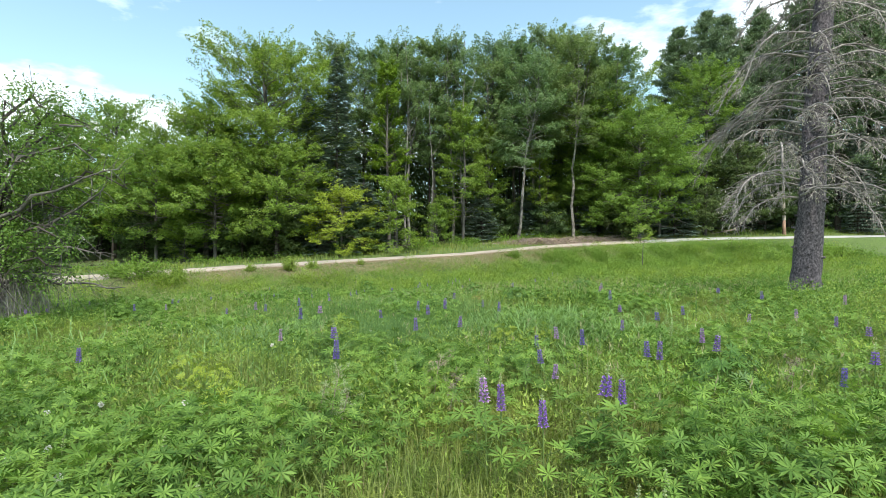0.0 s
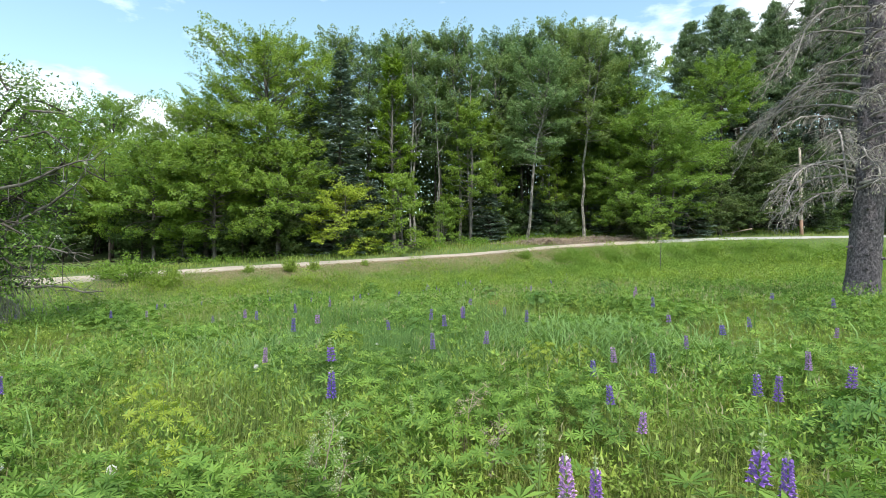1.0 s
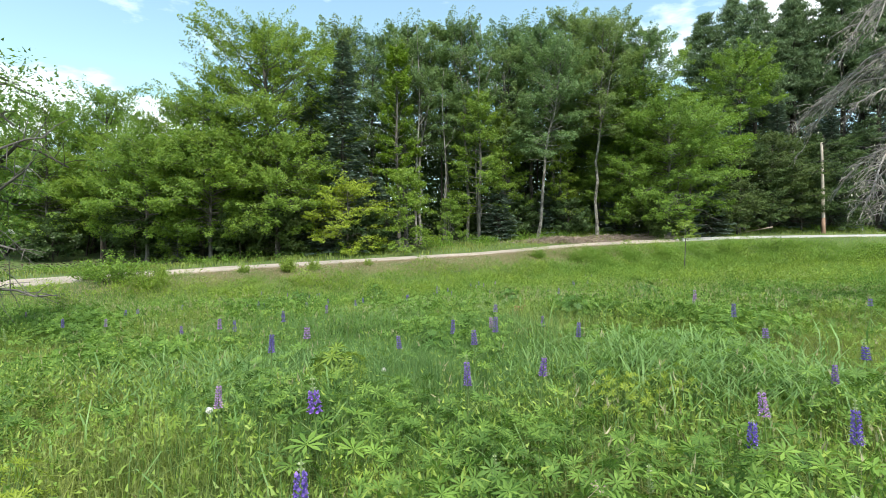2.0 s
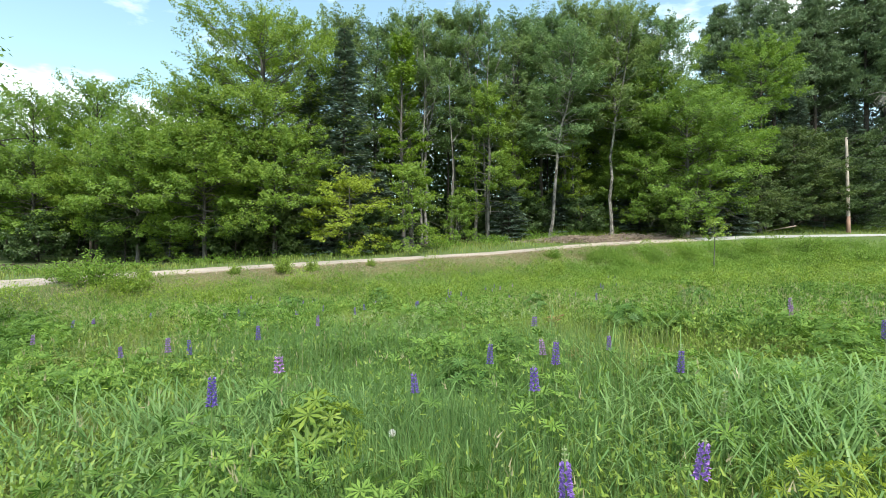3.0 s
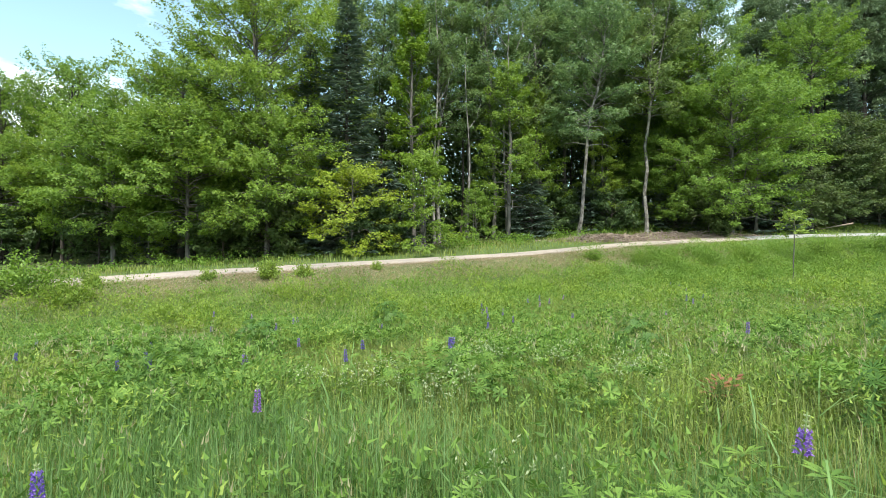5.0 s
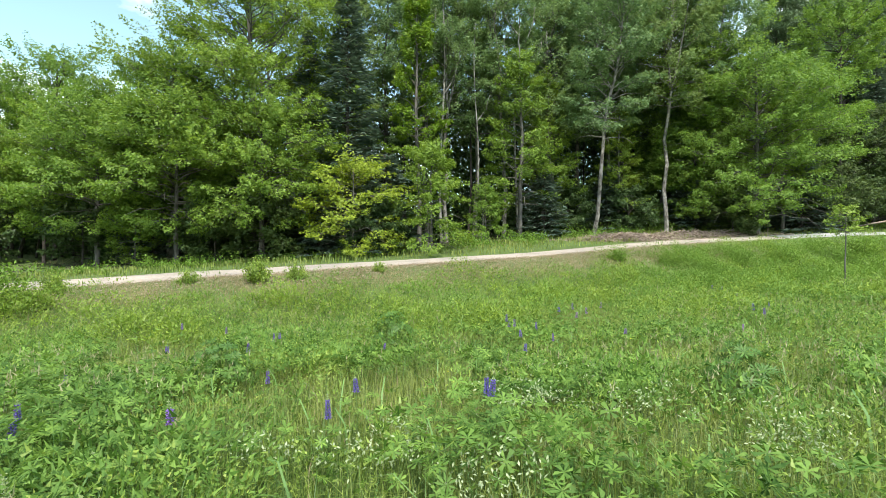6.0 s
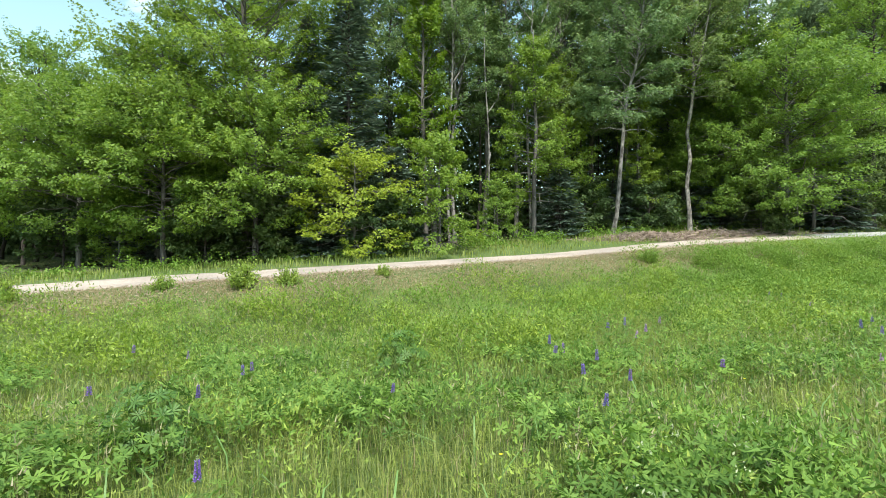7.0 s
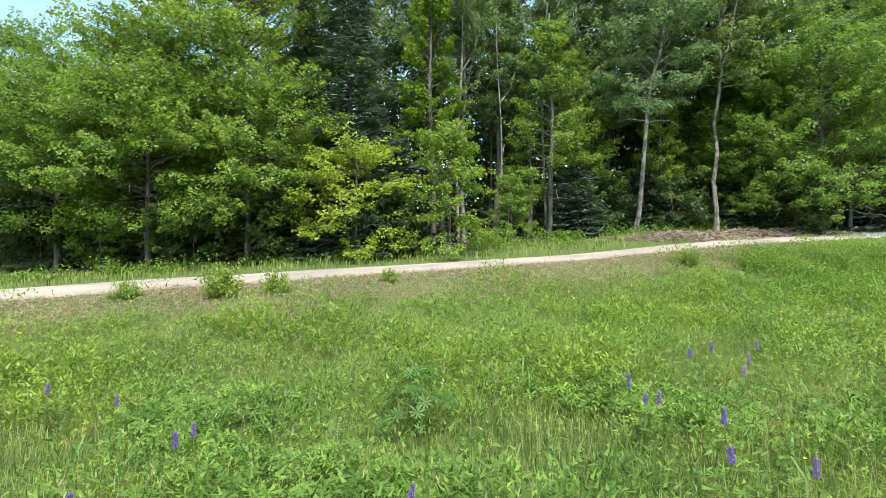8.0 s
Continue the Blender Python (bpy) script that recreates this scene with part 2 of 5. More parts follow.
class Geo:
    """Gathers vertices and triangles for one mesh."""

    def __init__(self):
        self.v, self.f, self.n = [], [], 0

    def put(self, v, f):
        self.v.append(np.asarray(v, float).reshape(-1, 3))
        self.f.append(np.asarray(f, int).reshape(-1, 3) + self.n)
        self.n += len(self.v[-1])

    def tube(self, pts, rad, sides=6):
        pts, k = np.asarray(pts, float), len(pts)
        d = unit(np.gradient(pts, axis=0))
        a = unit(np.cross(d, np.where(np.abs(d[:, 2:]) > 0.9, [1.0, 0, 0], [0, 0, 1.0])))
        b = np.cross(d, a)
        t = np.linspace(0, 2 * np.pi, sides, endpoint=False)
        ring = pts[:, None] + np.asarray(rad, float)[:, None, None] * (np.cos(t)[None, :, None] * a[:, None] + np.sin(t)[None, :, None] * b[:, None])
        i, j = np.meshgrid(np.arange(k - 1), np.arange(sides), indexing="ij")
        p, q = i * sides + j, i * sides + (j + 1) % sides
        f = np.concatenate([np.stack([p, q, q + sides], -1).reshape(-1, 3), np.stack([p, q + sides, p + sides], -1).reshape(-1, 3)])
        cap = np.array([[(k - 1) * sides, (k - 1) * sides + n, (k - 1) * sides + n + 1] for n in range(1, sides - 1)])
        self.put(ring.reshape(-1, 3), np.concatenate([f, cap]))

    def twigs(self, a, b, r0, r1, sag=0.0):
        """Many thin three-sided sticks from a to b, each with one bend."""
        a, b = np.asarray(a, float), np.asarray(b, float)
        n = len(a)
        mid = (a + b) / 2
        mid[:, 2] += sag * np.linalg.norm(b - a, axis=1)
        d = unit(b - a)
        s = unit(np.cross(d, RNG.normal(size=(n, 3))))
        u = np.cross(d, s)
        rings = []
        for p, r in ((a, r0), (mid, (np.asarray(r0) + np.asarray(r1)) / 2), (b, r1)):
            r = np.broadcast_to(np.asarray(r, float).reshape(-1, 1), (n, 1))
            rings += [p + r * s, p + r * (-0.5 * s + 0.87 * u), p + r * (-0.5 * s - 0.87 * u)]
        v = np.stack(rings, 1)
        f = []
        for o in (0, 3):
            for j in range(3):
                p, q = o + j, o + (j + 1) % 3
                f += [(p, q, q + 3), (p, q + 3, p + 3)]
        self.put(v.reshape(-1, 3), (np.array(f)[None] + 9 * np.arange(n)[:, None, None]).reshape(-1, 3))

    def kites(self, base, d, nrm, length, width, fold=0.12, at=0.45):
        """Leaves of four corners, folded along the midrib."""
        base, d = np.asarray(base, float), unit(d)
        n = len(base)
        length = np.broadcast_to(np.asarray(length, float), (n,))[:, None]
        width = np.broadcast_to(np.asarray(width, float), (n,))[:, None]
        s = unit(np.cross(d, nrm))
        u = np.cross(s, d)
        m = base + d * length * at + u * fold * width
        v = np.stack([base, m + s * width / 2, base + d * length, m - s * width / 2], 1)
        self.put(v.reshape(-1, 3), (np.array([[0, 1, 2], [0, 2, 3]])[None] + 4 * np.arange(n)[:, None, None]).reshape(-1, 3))

    def chips(self, base, d, nrm, length, width):
        """Small leaves of one facet each."""
        base, d = np.asarray(base, float), unit(d)
        n = len(base)
        L = np.broadcast_to(np.asarray(length, float), (n,))[:, None]
        W = np.broadcast_to(np.asarray(width, float), (n,))[:, None]
        s = unit(np.cross(d, nrm))
        k = RNG.uniform(-0.35, 0.35, (n, 1))
        v = np.stack([base + s * W * (0.5 + k), base - s * W * (0.5 - k) + d * L * RNG.uniform(-0.1, 0.3, (n, 1)), base + d * L], 1)
        self.put(v.reshape(-1, 3), np.arange(3 * n).reshape(-1, 3))

    def spears(self, base, d, length, width, bend):
        """Slim grass blades of two facets."""
        base, d = np.asarray(base, float), unit(d)
        n = len(base)
        L, W, B = (np.broadcast_to(np.asarray(q, float), (n,))[:, None] for q in (length, width, bend))
        s = np.stack([-d[:, 1], d[:, 0], np.zeros(n)], 1)
        z = np.array([0, 0, 1.0])
        p1 = base + z * L * (0.62 - 0.08 * B) + d * L * B * 0.2
        p2 = base + z * L * (1.0 - 0.5 * B) + d * L * B * 0.8
        v = np.stack([base - s * W / 2, base + s * W / 2, p1 + s * W / 2.4, p1 - s * W / 2.4, p2], 1)
        f = np.array([[0, 1, 2], [0, 2, 3], [3, 2, 4]])
        self.put(v.reshape(-1, 3), (f[None] + 5 * np.arange(n)[:, None, None]).reshape(-1, 3))

    def blades(self, base, d, length, width, bend):
        """Grass blades of three facets that rise and bow over in the direction d (flat)."""
        base, d = np.asarray(base, float), unit(d)
        n = len(base)
        L, W, B = (np.broadcast_to(np.asarray(q, float), (n,))[:, None] for q in (length, width, bend))
        s = np.stack([-d[:, 1], d[:, 0], np.zeros(n)], 1)
        z = np.array([0, 0, 1.0])
        p1 = base + z * L * 0.5 + d * L * B * 0.12
        p2 = base + z * L * (0.88 - 0.25 * B) + d * L * B * 0.45
        p3 = base + z * L * (1.0 - 0.55 * B) + d * L * B * 0.9
        v = np.stack([base - s * W / 2, base + s * W / 2, p1 + s * W / 2.2, p1 - s * W / 2.2, p2 + s * W / 3.4, p2 - s * W / 3.4, p3], 1)
        f = np.array([[0, 1, 2], [0, 2, 3], [3, 2, 4], [3, 4, 5], [5, 4, 6]])
        self.put(v.reshape(-1, 3), (f[None] + 7 * np.arange(n)[:, None, None]).reshape(-1, 3))

    def mesh(self, name, material):
        me = bpy.data.meshes.new(name)
        v, f = np.concatenate(self.v), np.concatenate(self.f)
        me.vertices.add(len(v))
        me.vertices.foreach_set("co", v.astype(np.float32).ravel())
        me.loops.add(f.size)
        me.loops.foreach_set("vertex_index", f.astype(np.int32).ravel())
        me.polygons.add(len(f))
        me.polygons.foreach_set("loop_start", np.arange(0, f.size, 3, dtype=np.int32))
        me.update(calc_edges=True)
        me.validate()
        me.materials.append(material)
        return me


def part(name, geo, material, parent=None, label=""):
    ob = new(name, geo if isinstance(geo, bpy.types.Mesh) else geo.mesh(name, material))
    if parent is not None:
        ob.parent = parent
    return tagged(ob, label=label)


def thing(name, m, label, category, group="", kind=""):
    ob = new(name)
    ob.matrix_basis = m
    return tagged(ob, label, category, group, kind)


# ---- the lie of the land ----
ROAD_X = [-60, -36, -26, -17.5, -14, -8.4, -3.35, 1.75, 7.4, 14.8, 22, 40, 70]
ROAD_Y = [-20, 4, 13.5, 22.5, 26.4, 28.5, 30.8, 33.4, 37.4, 41.0, 43.2, 47.5, 54]
ROAD_Z = [-1.5, -0.7, -0.3, 0.12, 0.42, 0.75, 1.03, 1.28, 1.75, 2.12, 2.45, 2.8, 3.2]
ROAD_W = [9, 9, 9, 8.0, 6.0, 4.6, 4.0, 3.8, 3.8, 3.8, 4.0, 5.0, 6.0]


def eased(values, xs, wide=2.2):
    """The values over the road's length with their corners rounded off."""
    far = np.arange(-8, 8.1, 0.5)
    k = np.exp(-(far / wide) ** 2)
    return sum(np.interp(xs + d, ROAD_X, values) * a for d, a in zip(far, k / k.sum()))


LONG_X = np.arange(-60, 70.5, 0.5)
ROAD_Y, ROAD_Z, ROAD_W = (eased(v, LONG_X) for v in (ROAD_Y, ROAD_Z, ROAD_W))
ROAD_X = LONG_X


def soft_noise(x, y, s, seed=0.0):
    """Smooth noise of about -1 to 1, by sums of sines."""
    x, y = np.asarray(x, float) / s + seed * 1.7, np.asarray(y, float) / s - seed * 2.3
    return (np.sin(x * 1.7 + 1.3 * np.sin(y * 1.1 + seed)) + np.sin(y * 1.9 + 1.7 * np.sin(x * 0.8 - seed)) + np.sin((x + y) * 1.3 + 2.1 * seed)) / 3


def smooth(a, b, x):
    t = np.clip((np.asarray(x, float) - a) / (b - a), 0, 1)
    return t * t * (3 - 2 * t)


def land(x, y):
    """Height of the ground."""
    x, y = np.asarray(x, float), np.asarray(y, float)
    yn, rz, w = np.interp(x, ROAD_X, ROAD_Y), np.interp(x, ROAD_X, ROAD_Z), np.interp(x, ROAD_X, ROAD_W)
    base = 0.032 * np.clip(x, -25, 25) - 0.16 * smooth(12, 22, y) + 0.05 * soft_noise(x, y, 3.1, 0.4) - 0.05
    base = base + 0.18 * smooth(5, 10, x) * smooth(20, 8, y)
    u = y - yn
    near = base + (rz - base) * smooth(-6.5, -0.3, u)
    far = rz + np.interp(x, [-10, 2, 7, 14, 26, 45], [0.03, 0.035, 0.048, 0.062, 0.058, 0.045]) * np.clip(u, 0, w) + np.interp(x, [-20, -6, -1, 6], [0.05, 0.08, 0.13, 0.155]) * np.clip(u - w, 0, 6.5) + 0.05 * np.clip(u - w - 6.5, 0, 40)
    return np.where(u < 0, near, far)


def road_edge(x):
    return np.interp(x, ROAD_X, ROAD_Y)


def on_land(x, y, dz=0.0):
    return float(land(x, y)) + dz


def make_ground():
    gx = np.concatenate([-np.geomspace(2500, 62, 14), np.arange(-60, 75, 0.85), np.geomspace(77, 2500, 14)])
    gy = np.concatenate([-np.geomspace(2500, 22, 14), np.arange(-20, 80, 0.85), np.geomspace(82, 2500, 14)])
    X, Y = np.meshgrid(gx, gy, indexing="ij")
    Z = land(X, Y)
    u = Y - np.interp(X, ROAD_X, ROAD_Y)
    w = np.interp(X, ROAD_X, ROAD_W)
    Z = Z - 0.10 * smooth(0.1, 0.7, u) * smooth(w - 0.1, w - 0.7, u) + 0.02 * soft_noise(X, Y, 0.7, 2.0)
    nx, ny = X.shape
    i, j = np.meshgrid(np.arange(nx - 1), np.arange(ny - 1), indexing="ij")
    p = i * ny + j
    g = Geo()
    g.put(np.stack([X, Y, Z], -1), np.concatenate([np.stack([p, p + ny, p + ny + 1], -1).reshape(-1, 3), np.stack([p, p + ny + 1, p + 1], -1).reshape(-1, 3)]))
    tagged(part("ground", g, M_GROUND), "green meadow ground rising to a road and forest", "ground", kind="structure")


def make_road(name, x0, x1, material, label):
    xs = np.arange(x0, x1, 0.3)
    w = np.interp(xs, ROAD_X, ROAD_W)
    lo = road_edge(xs) + 0.18 * soft_noise(xs, 0 * xs, 0.9, 1.0) + 0.1 * soft_noise(xs, 0 * xs, 0.27, 5.0)
    hi = road_edge(xs) + w + 0.2 * soft_noise(xs, 0 * xs, 1.1, 3.0) + 0.1 * soft_noise(xs, 0 * xs, 0.3, 4.0)
    t = np.linspace(0, 1, 13)
    X = np.repeat(xs[:, None], 13, 1)
    Y = lo[:, None] + (hi - lo)[:, None] * t
    crown = 0.05 * np.sin(np.pi * t) - 0.035 * (np.exp(-((t - 0.3) / 0.07) ** 2) + np.exp(-((t - 0.7) / 0.07) ** 2)) - 0.06 * (np.abs(t - 0.5) > 0.49)
    Z = land(X, Y) + 0.02 + crown + 0.008 * soft_noise(X, Y, 0.35, 6.0)
    nx, ny = X.shape
    i, j = np.meshgrid(np.arange(nx - 1), np.arange(ny - 1), indexing="ij")
    p = i * ny + j
    g = Geo()
    g.put(np.stack([X, Y, Z], -1), np.concatenate([np.stack([p, p + ny, p + ny + 1], -1).reshape(-1, 3), np.stack([p, p + ny + 1, p + 1], -1).reshape(-1, 3)]))
    tagged(part(name, g, material), label, "road", kind="structure")


make_ground()
make_road("road", -45, 17.0, M_ROAD, "pale sandy gravel road along the forest edge")
make_road("road", 17.0, 60, M_ASPHALT, "pale worn asphalt road before dark pines")


# ---- trees ----
def around(n, jitter=0.4):
    return np.arange(n) * 2.39996 + RNG.uniform(-jitter, jitter, n)


def broadleaf(name, m, label, material, bark, h=16.0, base=1.5, r=4.5, trunk_r=0.2, limbs=42, leaves=38, leaf=0.15, shape="round", lean=(0.0, 0.0), flat=0.16, rise=0.5, group="forest trees", bare=0.0, fork=0.0):
    """A broad-leaved tree: a tapered trunk, limbs that rise and then droop, and layered sprays of leaves at their outer ends."""
    root = thing(name, m, label, "tree", group)
    tz = np.linspace(0, 1, 12)
    wob = np.cumsum(RNG.normal(0, 0.05 if bark is not M_BIRCH else 0.11, (12, 2)), 0) * h / 16
    spine = np.stack([lean[0] * tz * h + wob[:, 0] - wob[0, 0], lean[1] * tz * h + wob[:, 1] - wob[0, 1], tz * h * 0.96 - 0.3], 1)
    g = Geo()
    g.tube(spine, trunk_r * (1.25 - 0.25 * np.minimum(1, tz * 12)) * (1 - 0.92 * tz) ** 0.8 + 0.012, 9)
    if fork:
        a = RNG.uniform(0, 6.28)
        f0 = np.array([np.interp(fork * h, spine[:, 2], spine[:, k]) for k in (0, 1)])
        tt = np.linspace(0, 1, 7)
        fp = np.stack([f0[0] + np.cos(a) * 1.6 * tt ** 0.8, f0[1] + np.sin(a) * 1.0 * tt ** 0.8, fork * h + tt * h * 0.38], 1)
        g.tube(fp, trunk_r * 0.5 * (1 - 0.85 * tt) + 0.01, 7)
    part("trunk", g, bark, root)
    gl, gc, limbs = Geo(), Geo(), int(limbs * 1.5)
    t = (np.arange(limbs) + RNG.uniform(0, 1, limbs)) / limbs
    az = around(limbs)
    env = {"round": lambda s: np.clip(np.sin(np.pi * np.clip(0.2 + 0.8 * s, 0, 1)) ** 0.7, 0.1, 1),
           "spire": lambda s: np.clip(1.05 - s, 0.1, 1) ** 0.75,
           "vase": lambda s: np.clip(0.35 + 0.9 * s, 0, 1) * np.clip((1.06 - s) * 3, 0.1, 1) ** 0.6}[shape](t)
    ln = r * env * np.where(RNG.uniform(0, 1, limbs) < 0.2, RNG.uniform(0.5, 0.8, limbs), RNG.uniform(0.8, 1.12, limbs))
    z0 = base + t * (h - base) * 0.87
    up3 = np.array([0, 0, 1.0])
    cs, ax, ws, ot = [], [], [], []
    for k in range(limbs):
        o = np.array([np.interp(z0[k], spine[:, 2], spine[:, 0]), np.interp(z0[k], spine[:, 2], spine[:, 1]), z0[k]])
        d = np.array([np.cos(az[k]), np.sin(az[k]), 0])
        s = np.linspace(0, 1, 6)
        up = rise * (0.35 + 1.3 * t[k]) * RNG.uniform(0.6, 1.5)
        pts = o + d * (s * ln[k])[:, None] + up3 * (ln[k] * (up * s - 0.4 * (1 - t[k]) * s ** 2.2))[:, None]
        pts[1:-1] += RNG.normal(0, 0.035 * ln[k] + 0.01, (4, 3))
        gl.tube(pts, (trunk_r * 0.22 * (1 - 0.7 * t[k]) + 0.008) * (1 - 0.88 * s) + 0.004, 5)
        if RNG.random() < max(bare, 0.1, 0.55 * (1 - t[k] / 0.4)):
            continue
        ns = max(4, int(ln[k] * 3.2))
        q = RNG.uniform(0.1, 1.0, ns) ** 0.45
        q[0] = 0.97
        side = np.array([-d[1], d[0], 0])
        off = RNG.normal(0, 0.4, ns) * (0.25 + q * ln[k] * 0.45)
        off[0] = 0
        c = np.stack([np.interp(q, s, pts[:, n]) for n in range(3)], 1) + side * off[:, None]
        c[:, 2] += RNG.normal(0, 0.05 * r, ns)
        near = np.stack([np.interp(q * 0.85, s, pts[:, n]) for n in range(3)], 1)
        gl.twigs(near, c, 0.012, 0.004, 0.05)
        cs.append(c)
        ax.append(unit(d + side * np.sign(off)[:, None] * 0.5 + up3 * (0.2 + 1.6 * rise * t[k]) + RNG.normal(0, 0.2, (ns, 3))))
        ws.append(RNG.uniform(0.36, 0.86, ns) * (0.66 + 0.1 * min(r, 5)) * min(1.0, 0.35 + 0.27 * r))
        ot.append(np.repeat(d[None], ns, 0))
    c, axis, w, outward = np.concatenate(cs), np.concatenate(ax), np.concatenate(ws), np.concatenate(ot)
    n, leaves = len(c), int(leaves * 2.5)
    # each spray is a shoot, broad at its foot and pointed at its tip, whose leaves face up and outwards
    rep = np.repeat(np.arange(n), leaves)
    m = n * leaves
    along, round_, u = RNG.uniform(0, 1, m) ** 0.85, RNG.uniform(0, 2 * np.pi, m), np.sqrt(RNG.uniform(0, 1, m))
    s2 = unit(np.cross(axis, up3))
    u2 = np.cross(s2, axis)
    wide = w[rep] * (1.0 - 0.8 * along) * u
    lo = (np.cos(round_) * wide * 0.8)[:, None] * s2[rep] + (np.sin(round_) * wide * (0.2 + 2.0 * flat))[:, None] * u2[rep]
    p = c[rep] + axis[rep] * ((along * 2.0 - 0.45) * w[rep])[:, None] + lo
    p[:, 2] -= 0.3 * along ** 2 * w[rep] * np.clip(1 - axis[rep, 2], 0, 1) + 0.3 * u ** 2 * w[rep] * flat * 2
    dirs = unit(lo) + 0.5 * axis[rep] + RNG.normal(0, 0.4, (m, 3)) + np.array([0, 0, -0.55])
    nr = up3 * 0.9 + 0.55 * outward[rep] + 0.5 * unit(lo) + RNG.normal(0, 0.42, (m, 3))
    size = leaf * 0.85 * RNG.uniform(0.6, 1.2, m)
    gc.chips(p, dirs, nr, size, size)
    tagged(part("branchwork", gl, bark, root), kind="stuff")
    part("crown", gc, material, root)
    return root


def conifer(name, m, label, material, bark, h=15.0, base=0.8, r=2.4, trunk_r=0.16, step=0.4, per=6, needle=0.42, droop=0.25, tuft=False, group="forest trees", dead_low=0.0):
    """A fir, spruce or pine: whorls of boughs along a straight trunk, each with side twigs full of needles."""
    root = thing(name, m, label, "tree", group)
    tz = np.linspace(0, 1, 10)
    g, gl, gc = Geo(), Geo(), Geo()
    bend = np.cumsum(RNG.normal(0, 0.03, (10, 2)), 0)
    g.tube(np.stack([bend[:, 0], bend[:, 1], tz * h - 0.3], 1), trunk_r * (1 - 0.95 * tz) + 0.01, 9)
    part("trunk", g, bark, root)
    z = base
    while z < h - 0.25:
        t = (z - base) / (h - base)
        length = r * ((1 - t) ** 0.85 if not tuft else np.clip(1.25 * (1 - t), 0, 1) ** 0.7 * RNG.uniform(0.5, 1.1)) + 0.12
        if tuft and t < dead_low:
            length *= 0.6
        for az in RNG.uniform(0, 6.28) + np.arange(per) * 2 * np.pi / per + RNG.normal(0, 0.25, per):
            L = length * RNG.uniform(0.7, 1.15)
            d = np.array([np.cos(az), np.sin(az), 0])
            s = np.linspace(0, 1, 5)
            o = np.array([np.interp(z, tz * h, bend[:, 0]), np.interp(z, tz * h, bend[:, 1]), z + RNG.uniform(-0.15, 0.15)])
            lift = (0.45 * t - droop * (1 - t)) if not tuft else RNG.uniform(0.05, 0.35)
            pts = o + d * (s * L)[:, None] + np.array([0, 0, 1.0]) * (L * (lift * s + (0.1 if not tuft else 0.12) * s ** 2))[:, None]
            gl.tube(pts, 0.028 * (1 - 0.85 * s) * (0.5 + L / 4) + 0.004, 4)
            if tuft and t < dead_low and RNG.random() < 0.75:
                continue
            side = np.array([-d[1], d[0], 0])
            if tuft:
                n = max(3, int(L * 4.2))
                q = RNG.uniform(0.35, 1.03, n)
                c = np.stack([np.interp(q, s, pts[:, k]) for k in range(3)], 1) + side * (RNG.normal(0, 0.3, n) * q * L * 0.5)[:, None]
                rep = np.repeat(np.arange(n), 24)
                dd = unit(RNG.normal(0, 1, (len(rep), 3)) + d * 0.5 + np.array([0, 0, 0.55]))
                gc.chips(c[rep] + RNG.normal(0, 0.2, (len(rep), 3)) * [1, 1, 0.45], dd, np.array([0, -0.3, 0.8]) + RNG.normal(0, 0.6, (len(rep), 3)), needle * 0.8 * RNG.uniform(0.6, 1.2, len(rep)), needle * 0.2)
            else:
                n = max(10, int(L * 30))
                q = RNG.uniform(0.12, 1.0, n)
                sg = RNG.choice([-1.0, 1.0], n)
                c = np.stack([np.interp(q, s, pts[:, k]) for k in range(3)], 1)
                reach = (1.08 - q) * L * 0.5
                c = c + (side * (sg * reach * RNG.uniform(0, 1, n))[:, None]) + d * (reach * 0.3)[:, None]
                c[:, 2] -= RNG.uniform(0, 0.1, n)
                dd = d * 0.8 + side * (sg * 0.8)[:, None] + RNG.normal(0, 0.2, (n, 3)) + np.array([0, 0, -0.12])
                gc.chips(c, dd, np.array([0, 0, 1.0]) + RNG.normal(0, 0.35, (n, 3)), needle * RNG.uniform(0.6, 1.15, n), needle * 0.36)
        z += step * RNG.uniform(0.8, 1.2) * (1 - 0.35 * t)
    tagged(part("branchwork", gl, bark, root), kind="stuff")
    part("crown", gc, material, root)
    return root


def spot(x, y, turn=0.0, size=1.0, dz=0.0, tall=None):
    return Matrix.LocRotScale((x, y, on_land(x, y, dz)), Euler((0, 0, radians(turn))), (size, size, tall or size))


def again(ob, x, y, turn, size=1.0, label="", tall=None):
    return tagged(copy_thing(ob, spot(x, y, turn, size, 0.0, tall)), label)


# the trees of the forest's edge
maple_a = broadleaf("maple_tree", spot(-14.0, 40.8), "tall bright green maple with layered boughs at the forest edge", M_MAPLE, M_BARK, 17.8, 2.6, 6.2, 0.27, 74, 40)
maple_b = broadleaf("maple_tree", spot(18.0, 47.0), "bright green maple whose boughs sweep out over the verge", M_MAPLE, M_BARK, 12.8, 1.3, 5.6, 0.2, 58, 38, rise=0.4)
maple_d = broadleaf("maple_tree", spot(-16.8, 37.6), "smaller bright maple with drooping boughs over a bare trunk", M_MAPLE, M_BARK, 8.6, 2.1, 3.9, 0.13, 44, 34, leaf=0.145, rise=0.45)
high_maple = broadleaf("maple_tree", spot(25.6, 50.0), "bright green maple crown rising before dark pines", M_MAPLE, M_DARKBARK, 16.8, 10.2, 2.9, 0.18, 36, 34, rise=0.6)
maple_c = broadleaf("maple_tree", spot(1.7, 43.6), "slim green maple with tiered leaves before dark woods", M_MAPLE, M_BARK, 13.0, 1.9, 2.3, 0.14, 38, 30, shape="spire")
